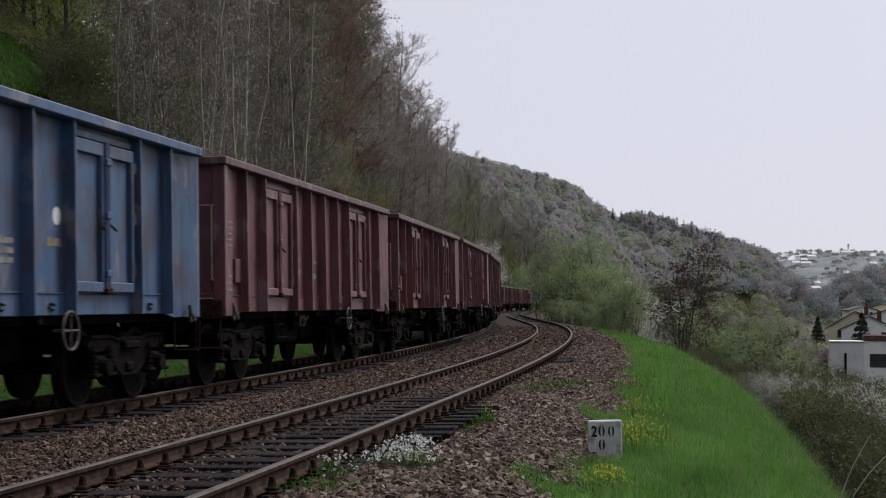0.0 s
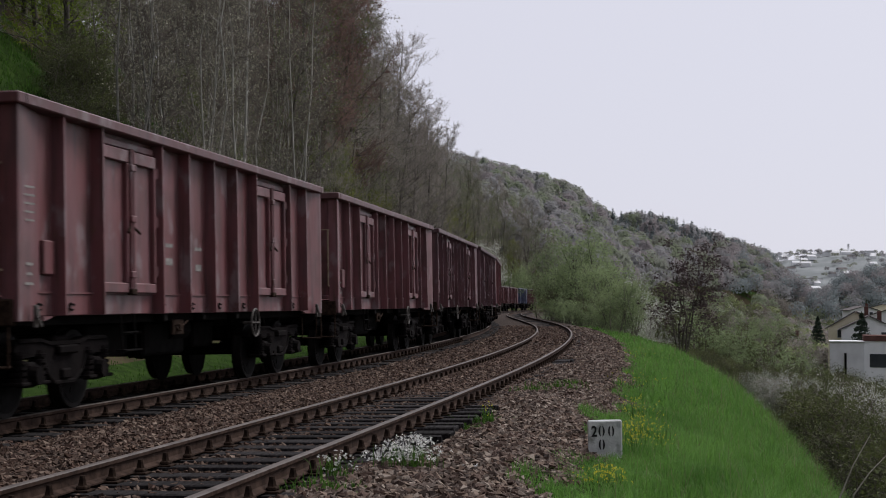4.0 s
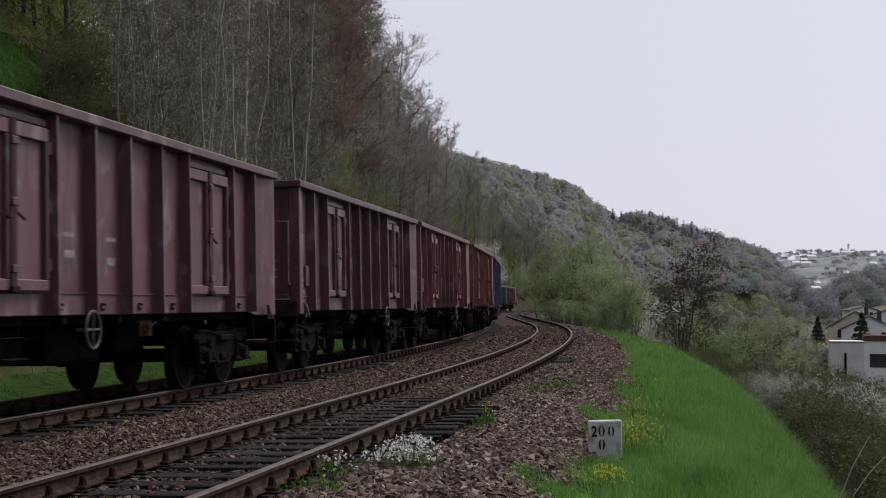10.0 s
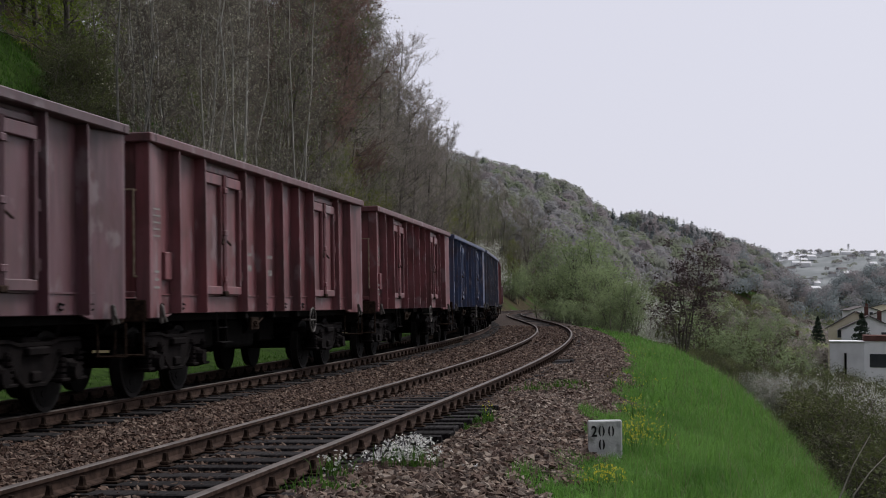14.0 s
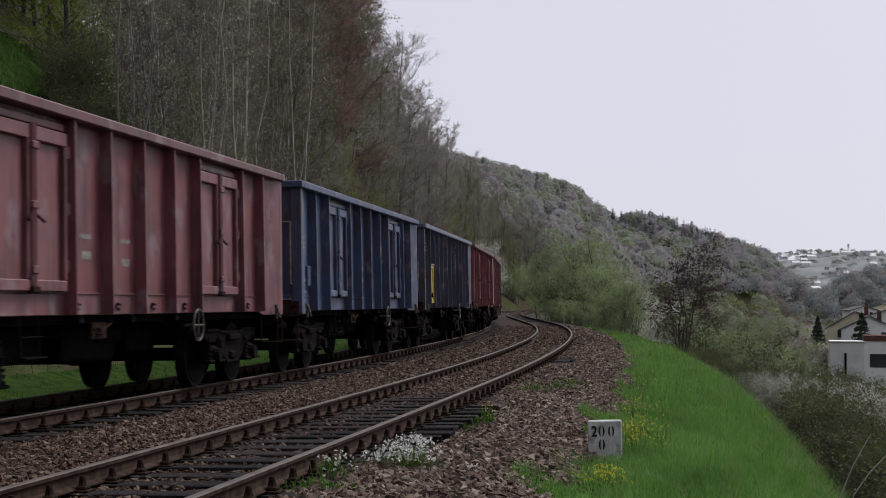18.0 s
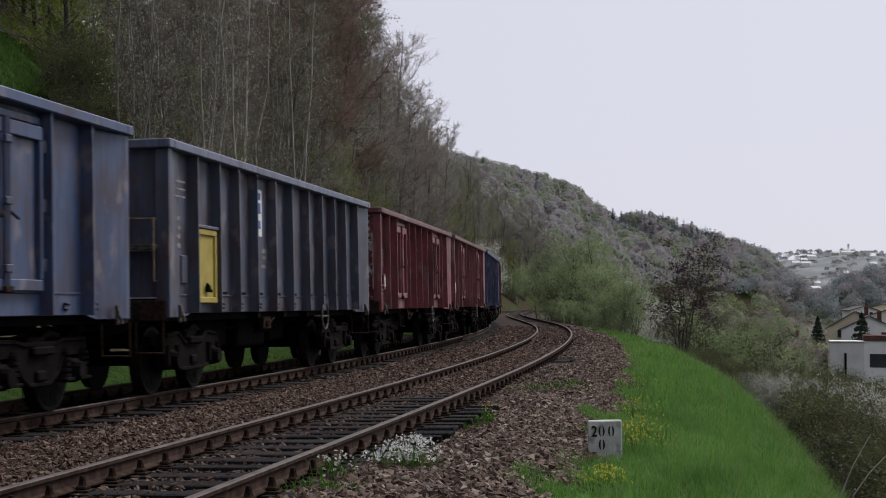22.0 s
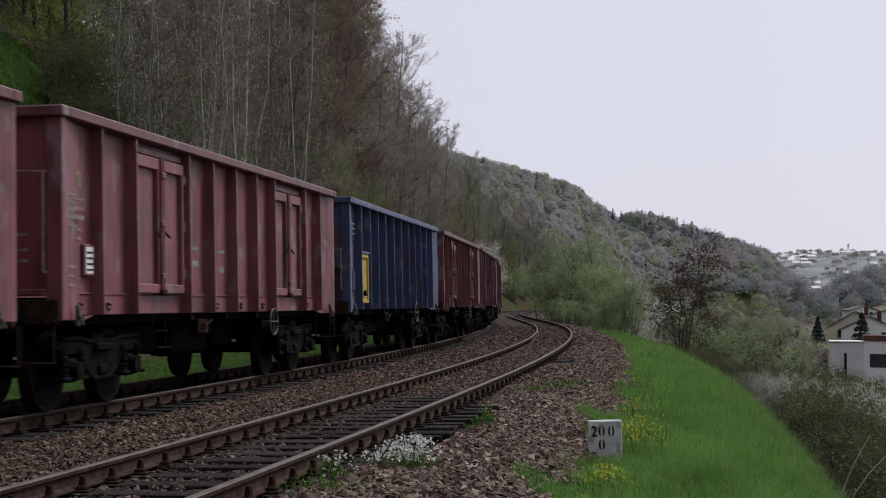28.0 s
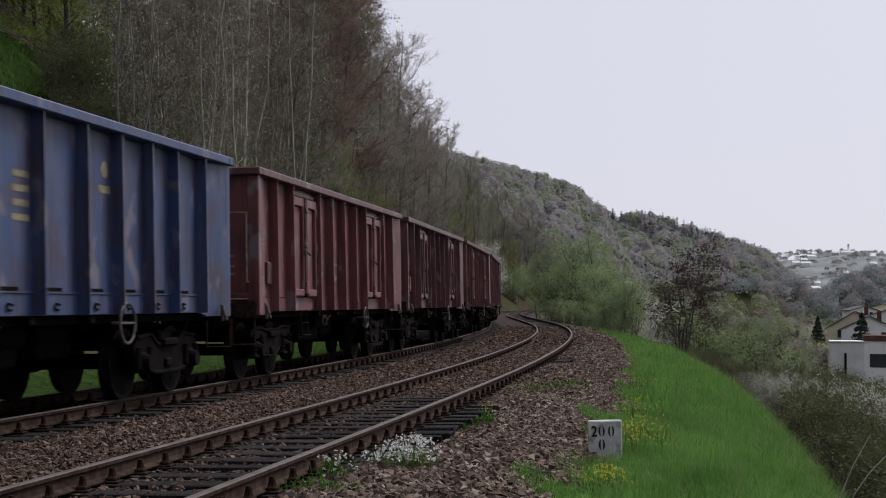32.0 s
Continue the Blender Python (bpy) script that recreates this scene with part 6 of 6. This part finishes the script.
def weed(name, label, x, y, seed, stems, tall, spread, petal, petal_n, leaf_w, petal_mat, group="trackside weeds"):
    leaves, flowers = weed_meshes(seed, stems, tall, spread, petal, petal_n, leaf_w)
    thing = tagged(new(name), label, "flowers" if petal_n else "weed", group)
    thing.matrix_basis = Matrix.Translation((x, y, ground_z(x, y)))
    share("leaves", leaves, Matrix(), thing)
    if flowers:
        share("blossoms", mesh_of("blossoms", flowers[0], flowers[1], petal_mat), Matrix(), thing)


def weeds():
    white = "clump of small white flowers in the ballast beside the rail"
    yellow = "clump of yellow flowers in the grass edge"
    green = "green weed tuft growing in the ballast"
    x, y = spot(728, 826, 1.42)
    weed("white_flowers", white, x, y, 1, 130, 0.27, 0.135, 0.020, 230, 0.008, M_PETAL)
    x, y = spot(690, 815, 1.42)
    weed("white_flowers", white, x, y, 2, 60, 0.16, 0.12, 0.018, 70, 0.008, M_PETAL)
    x, y = spot(596, 842, 1.42)
    weed("white_flowers", white, x, y, 3, 60, 0.26, 0.07, 0.02, 26, 0.012, M_PETAL)
    for px, py, seed, tall, spread in ((560, 862, 4, 0.16, 0.14), (610, 872, 5, 0.12, 0.12), (855, 742, 6, 0.20, 0.13), (830, 750, 7, 0.14, 0.12), (985, 688, 8, 0.20, 0.22), (950, 694, 9, 0.16, 0.16), (480, 868, 10, 0.12, 0.06), (1010, 680, 11, 0.16, 0.14)):
        x, y = spot(px, py, 1.45)
        weed("green_weed", green, x, y, seed, 90, tall, spread, 0, 0, 0.016, None)
    x, y = spot(866, 735, 1.42)
    weed("yellow_flower", "single yellow-flowered weed in the ballast", x, y, 12, 30, 0.26, 0.03, 0.022, 8, 0.012, M_YFLOWER)
    for px, py, seed, spread, n in ((1070, 872, 13, 0.13, 60), (1128, 806, 14, 0.18, 70), (1140, 790, 15, 0.14, 40), (1128, 750, 16, 0.2, 30), (1120, 700, 17, 0.3, 20), (1140, 640, 18, 0.4, 20)):
        x, y = spot(px, py, 1.80)
        weed("yellow_flowers", yellow, x, y, seed, 90, 0.24 if py > 850 else 0.40, spread, 0.016, n * 2, 0.010, M_YFLOWER)
    rnd = random.Random(4)
    for px, py, tx, ty in ((1478, 884, 1545, 765), (1505, 872, 1575, 800), (1320, 874, 1336, 846)):
        x, y = spot(px, py, 2.0)
        up = (py - ty) / 2675 * y
        out = (tx - px) / 2675 * y
        thing = tagged(new("dry_stem"), "dry pale stalk leaning out of the grass", "stalk", "dry stalks")
        thing.matrix_basis = Matrix.Translation((x, y, ground_z(x, y)))
        bm = bmesh.new()
        lift = EYE_HEIGHT - (py - 534.3) / 2675 * y - ground_z(x, y)
        pts = [(0, 0, -0.05), (out * 0.05, 0, lift), (out * 0.5, 0.05, lift + up * 0.55), (out, 0.1, lift + up)]
        for a, b, r in zip(pts, pts[1:], (0.012, 0.010, 0.007)):
            rod(bm, a, b, r, 6, r * 0.8)
        part("stalk", bm, M_DRY, thing)


weeds()


# ---- the distance post ----
def text_mesh(body, size, bold):
    cu = bpy.data.curves.new("figures", "FONT")
    cu.body, cu.size, cu.align_x, cu.offset, cu.extrude = body, size, "CENTER", bold, 0.0015
    cu.space_character = 1.12
    ob = new("figures", cu)
    me = bpy.data.meshes.new_from_object(ob.evaluated_get(bpy.context.evaluated_depsgraph_get()))
    bpy.data.objects.remove(ob)
    return me


def distance_post():
    x, y = spot(1072, 812, 1.76)
    thing = tagged(new("distance_post"), "white-washed concrete distance post with black stencilled figures", "marker post")
    thing.matrix_basis = pose(x, y, ground_z(x, y), 0, -1.2, -5.5)
    bm = bmesh.new()
    box(bm, -0.19, 0.19, -0.06, 0.06, -0.25, 0.43, 0.012)
    rs = random.Random(2)
    for v in bm.verts:
        v.co += Vector((rs.uniform(-0.004, 0.004), 0, rs.uniform(-0.004, 0.004)))
    part("post", bm, M_CONCRETE, thing)
    two = text_mesh("2", 0.165, 0.005)
    two.materials.clear()
    two.materials.append(M_BLACK)
    share("figure", two, pose(-0.118, -0.0615, 0.255, 90, 0, 0) @ Matrix.Diagonal((0.78, 1, 1, 1)), thing)["label"] = "black stencilled figure 2"
    for dx, z in ((-0.036, 0.313), (0.070, 0.313), (-0.036, 0.163)):
        bm = bmesh.new()
        for side in (-1, 1):
            # each half of a stencilled nought, broken at top and bottom
            turns = [radians(a) for a in range(-78, 79, 12)]
            outer = [bm.verts.new((dx + side * 0.035 * math.cos(a), -0.0635, z + 0.060 * math.sin(a))) for a in turns]
            inner = [bm.verts.new((dx + side * (0.006 + 0.008 * math.cos(a)), -0.0635, z + 0.055 * math.sin(a))) for a in turns]
            for i in range(len(turns) - 1):
                bm.faces.new((outer[i], outer[i + 1], inner[i + 1], inner[i]))
        made = bmesh.ops.extrude_face_region(bm, geom=bm.faces[:])["geom"]
        bmesh.ops.translate(bm, verts=[g for g in made if isinstance(g, bmesh.types.BMVert)], vec=(0, 0.003, 0))
        bmesh.ops.recalc_face_normals(bm, faces=bm.faces[:])
        part("figure", bm, M_BLACK, thing, "black stencilled figure 0")


distance_post()


# ---- houses in the valley, the far town ----
def gable_house(name, label, x, y, z, turn, wide, deep, wall, roof_rise, wall_mat, roof_mat, windows=(), chimney=True, over=0.35):
    """House with its gable towards -y: walls, two roof slopes, windows with frames, a chimney."""
    thing = tagged(new(name), label, "house", "houses in the valley")
    thing.matrix_basis = pose(x, y, z, 0, 0, turn)
    bm = bmesh.new()
    prof = [(-wide / 2, 0), (wide / 2, 0), (wide / 2, wall), (0, wall + roof_rise), (-wide / 2, wall)]
    a = [bm.verts.new((p, 0, q)) for p, q in prof]
    b = [bm.verts.new((p, deep, q)) for p, q in prof]
    bm.faces.new(a)
    bm.faces.new(b[::-1])
    for i in range(5):
        j = (i + 1) % 5
        bm.faces.new((a[j], a[i], b[i], b[j]))
    bmesh.ops.recalc_face_normals(bm, faces=bm.faces[:])
    part("wall", bm, wall_mat, thing)
    slope = math.atan2(roof_rise, wide / 2)
    run = math.hypot(roof_rise, wide / 2)
    for side in (-1, 1):
        bm = bmesh.new()
        m = Matrix.Translation((0, 0, wall + roof_rise + 0.03)) @ Matrix.Rotation(side * slope, 4, "Y")
        box(bm, *sorted((0, side * (run + 0.5))), -over, deep + over, 0.02, 0.20, 0.02, 0, m)
        part("roof", bm, roof_mat, thing)
    for wx, wz, ww, wh in windows:
        frame_part = part("window", box(bmesh.new(), wx - ww / 2 - 0.08, wx + ww / 2 + 0.08, -0.05, 0.02, wz - 0.08, wz + wh + 0.08, 0.01), M_WHITE, thing)
        part("pane", box(bmesh.new(), wx - ww / 2, wx + ww / 2, -0.065, -0.04, wz, wz + wh), M_GLASS, frame_part)
    if chimney:
        part("chimney", box(bmesh.new(), wide * 0.16, wide * 0.16 + 0.7, deep * 0.4, deep * 0.4 + 0.7, wall + roof_rise * 0.4, wall + roof_rise + 0.9, 0.03), M_REDROOF, thing)
    return thing


def small_car(x, y, z, turn, mat, label):
    thing = tagged(new("parked_car"), label, "car", "cars parked in the valley")
    thing.matrix_basis = pose(x, y, z, 0, 0, turn)
    bm = bmesh.new()
    prof = [(-2.1, 0.3), (2.1, 0.3), (2.15, 0.75), (1.2, 0.9), (0.6, 1.42), (-1.2, 1.45), (-2.0, 0.95)]
    a, b = [bm.verts.new((p, -0.85, q)) for p, q in prof], [bm.verts.new((p, 0.85, q)) for p, q in prof]
    bm.faces.new(a), bm.faces.new(b[::-1])
    for i in range(len(prof)):
        j = (i + 1) % len(prof)
        bm.faces.new((a[j], a[i], b[i], b[j]))
    bmesh.ops.recalc_face_normals(bm, faces=bm.faces[:])
    bmesh.ops.bevel(bm, geom=bm.edges[:], offset=0.06, segments=2, affect="EDGES")
    part("body", bm, mat, thing)
    part("windows", box(bmesh.new(), -1.15, 0.65, -0.87, 0.87, 0.98, 1.32, 0.05), M_GLASS, thing)
    for wx in (-1.3, 1.3):
        for wy in (-0.8, 0.8):
            part("wheel", rod(bmesh.new(), (wx, wy - 0.1, 0.31), (wx, wy + 0.1, 0.31), 0.31, 14), M_UNDER, thing)


def view_xy(px, far):
    return (px - 784) / 2675 * far, far


def view_z(py, far):
    return EYE_HEIGHT - (py - 534.3) / 2675 * far


def valley_houses():
    far = 240.0
    x, y = view_xy(1514, far + 12)
    base = ground_z(x, y)
    eave, peak = view_z(577, far + 12), view_z(549, far + 12)
    gable_house("house", "cream-plastered house with a steep dark roof", x, y, base, -15.5, 8.8, 10, eave - base, peak - eave, M_CREAM, M_ROOF, [(-2.4, eave - base - 1.6, 1.0, 1.2)])
    x, y = view_xy(1538, far + 4)
    base = ground_z(x, y)
    eave, peak = view_z(580, far + 4), view_z(557, far + 4)
    gable_house("house", "white-plastered house with a low dark roof", x, y, base, -14.5, 8.6, 11, eave - base, peak - eave, M_PLASTER, M_ROOF, [(2.4, eave - base - 1.5, 1.0, 1.1)])
    # the flat-roofed garages before them
    for px0, px1, top, mat, label, cap_mat in ((1468, 1528, 602, M_GREYWALL, "grey rendered flat-roofed outbuilding", M_GREYWALL), (1529, 1600, 600, M_PLASTER, "white flat-roofed garage with a red-tiled edge and dark doorway", M_REDROOF)):
        (xa, ya), (xb, yb) = view_xy(px0, far - 14), view_xy(px1, far - 14)
        base = ground_z((xa + xb) / 2, ya)
        tall = view_z(top, ya) - base
        thing = tagged(new("outbuilding"), label, "outbuilding", "houses in the valley")
        thing.matrix_basis = pose(xa, ya, base, 0, 0, -14.4)
        part("wall", box(bmesh.new(), 0, xb - xa - 0.05, 0, 7, -0.3, tall, 0.04), mat, thing)
        part("roof_edge", box(bmesh.new(), -0.1, xb - xa + 0.06, -0.15, 7.1, tall, tall + (0.85 if cap_mat is M_REDROOF else 0.16), 0.03), cap_mat, thing)
        if cap_mat is M_REDROOF:
            part("doorway", box(bmesh.new(), 0.8, 4.6, -0.06, 0.05, tall - 3.9, tall - 1.9, 0.02), M_GLASS, thing)
            part("window", box(bmesh.new(), 5.0, 6.0, -0.06, 0.05, tall - 3.0, tall - 1.8, 0.02), M_GLASS, thing)
        else:
            part("downpipe", rod(bmesh.new(), (2.3, -0.12, 0), (2.3, -0.12, tall - 1.6), 0.16, 8), M_UNDER, thing)
    # roofs of the street beyond
    rnd = random.Random(8)
    for px, dist, eave_py, rise, mat, roof in ((1570, 350, 556, 1.4, M_PLASTER, M_ROOF), (1530, 460, 546, 1.2, M_PLASTER, M_ROOF), (1562, 480, 542, 1.2, M_CREAM, M_ROOF), (1400, 330, 606, 2.0, M_PLASTER, M_ROOF)):
        x, y = view_xy(px, dist)
        base = ground_z(x, y)
        wall = max(2.6, view_z(eave_py, dist) - base)
        gable_house("house", "pale house with a pitched roof in the valley", x, y, base, rnd.uniform(-24, 0), 8.5, 10, wall, rise, mat, roof, [(-2, wall - 1.6, 1.0, 1.1), (2, wall - 1.6, 1.0, 1.1)])
    for px, dist, mat, label in ((1552, 205, M_WHITE, "small white car parked below the garages"), (1428, 300, M_GLASS, "small dark car parked on the valley street"), (1452, 300, M_STEEL, "silver car parked on the valley street"), (1410, 310, M_WHITE, "white car parked on the valley street")):
        x, y = view_xy(px, dist)
        small_car(x, y, ground_z(x, y), rnd.uniform(-20, 20), mat, label)


valley_houses()


def spruce(px, far, top_py, label="dark spruce beside the white house", wide=0.40):
    x, y = view_xy(px, far)
    base = ground_z(x, y)
    tall = view_z(top_py, far) - base
    rs = np.random.RandomState(int(px))
    thing = tagged(new("spruce_tree"), label, "tree", "spruces in the valley")
    thing.matrix_basis = Matrix.Translation((x, y, base))
    v, f = tube_rings([(0, 0, -0.2), (0, 0, tall * 0.5), (0, 0, tall)], [0.22, 0.12, 0.02], 6)
    share("trunk", mesh_of("trunk", v, f, M_DARKBARK), Matrix(), thing)
    n = 7000
    u = rs.uniform(0.03, 1, n) ** 1.3
    tier = np.floor(u * 14) / 14 + 0.02 + rs.normal(size=n) * 0.012
    ang = rs.uniform(0, math.tau, n)
    ang = np.round(ang / math.tau * 9 + tier * 7) / 9 * math.tau + rs.normal(size=n) * 0.3
    reach = (1 - tier).clip(0) * tall * wide * rs.uniform(0.05, 1, n) ** 0.6
    z = tier * tall - reach * 0.30 + rs.normal(size=n) * 0.12
    centre = np.stack([np.cos(ang) * reach, np.sin(ang) * reach, z], 1)
    fv, ff = flecks(rs, centre, rs.uniform(0.2, 0.5, n))
    share("crown", mesh_of("crown", fv, ff, M_NEEDLE), Matrix(), thing)


spruce(1525, 239, 547, wide=0.44)
spruce(1447, 330, 556, "dark spruce beside the valley street")


def far_town():
    rnd = random.Random(12)
    count = 0
    while count < 85:
        far = rnd.uniform(1750, 2550)
        px = rnd.uniform(1362, 1585)
        x, y = view_xy(px, far)
        long = rnd.choice([9, 10, 12, 14, 22, 30])
        z = ground_z(x, y)
        thing = tagged(new("town_house"), "pale building on the hazy far hillside", "house", "houses of the far town")
        thing.matrix_basis = pose(x, y, z - 1, 0, 0, rnd.uniform(-25, 25))
        tall = rnd.uniform(3.5, 6) if long < 20 else rnd.uniform(4, 8)
        part("wall", box(bmesh.new(), -long / 2, long / 2, 0, 11, 0, tall), rnd.choice([M_PLASTER, M_PLASTER, M_GREYWALL]), thing)
        bm = bmesh.new()
        if long < 20:
            pts = [(-long / 2 - 0.4, -0.5), (long / 2 + 0.4, -0.5), (long / 2 + 0.4, 11.5), (-long / 2 - 0.4, 11.5)]
            low = [bm.verts.new((a, b, tall)) for a, b in pts]
            ridge = [bm.verts.new((-long / 2, 5.5, tall + 3)), bm.verts.new((long / 2, 5.5, tall + 3))]
            bm.faces.new((low[0], low[1], ridge[1], ridge[0]))
            bm.faces.new((low[2], low[3], ridge[0], ridge[1]))
            bm.faces.new((low[1], low[2], ridge[1]))
            bm.faces.new((low[3], low[0], ridge[0]))
            bm.faces.new(low[::-1])
        else:
            box(bm, -long / 2 - 0.3, long / 2 + 0.3, -0.3, 11.3, tall, tall + 0.6)
        # mostly pale roofs: distance haze put into the choice of colour
        part("roof", bm, rnd.choice([M_GREYWALL, M_GREYWALL, M_GREYWALL, M_ROOF]), thing)
        count += 1
    x, y = view_xy(1502, 2450)
    z = ground_z(x, y)
    top = view_z(428, 2450)
    mast = tagged(new("radio_mast"), "tall lattice radio mast on the far hill", "mast")
    mast.matrix_basis = pose(x, y, z)
    bm = bmesh.new()
    tall = top - z
    for a in range(3):
        dx, dy = 1.6 * math.cos(a * 2.094), 1.6 * math.sin(a * 2.094)
        rod(bm, (dx, dy, 0), (dx * 0.5, dy * 0.5, tall), 0.35, 6)
    for k in range(10):
        rod(bm, (-1.2, 0, tall * k / 10), (1.2, 0, tall * (k + 1) / 10), 0.2, 5)
    part("lattice", bm, M_GREYWALL, mast)
    for u in (0.72, 0.84, 0.93):
        part("antenna", box(bmesh.new(), -1.7, 1.7, -0.6, 0.6, tall * u - 0.7, tall * u + 0.7, 0.2), M_GREYWALL, mast)
    x, y = view_xy(1520, 2400)
    z = ground_z(x, y)
    tower = tagged(new("water_tower"), "grey concrete water tower on the far hill", "tower")
    tower.matrix_basis = pose(x, y, z)
    tall = view_z(445, 2400) - z
    part("shaft", rod(bmesh.new(), (0, 0, 0), (0, 0, tall - 6), 2.8, 16), M_GREYWALL, tower)
    part("tank", rod(bmesh.new(), (0, 0, tall - 6), (0, 0, tall), 3.6, 16), M_GREYWALL, tower)


far_town()


def motions():
    """The train rolls towards the camera at a steady pace; every wheelset turns with it."""
    for (when, kind, colour, label), wagon in zip(CONSIST, TRAIN):
        walk(wagon, [(t, wagon_pose(MARK_S + SPEED * (when - t) + HALF)) for t in range(0, 33)])
        for wheels in [o for o in wagon.children_recursive if o.name.startswith("wheelset")]:
            at = wheels.location.copy()
            walk(wheels, [(t / 10, pose(*at, 0, math.degrees(SPEED * t / 10 / WHEEL_R) % 360, 0)) for t in range(0, 321)])


motions()
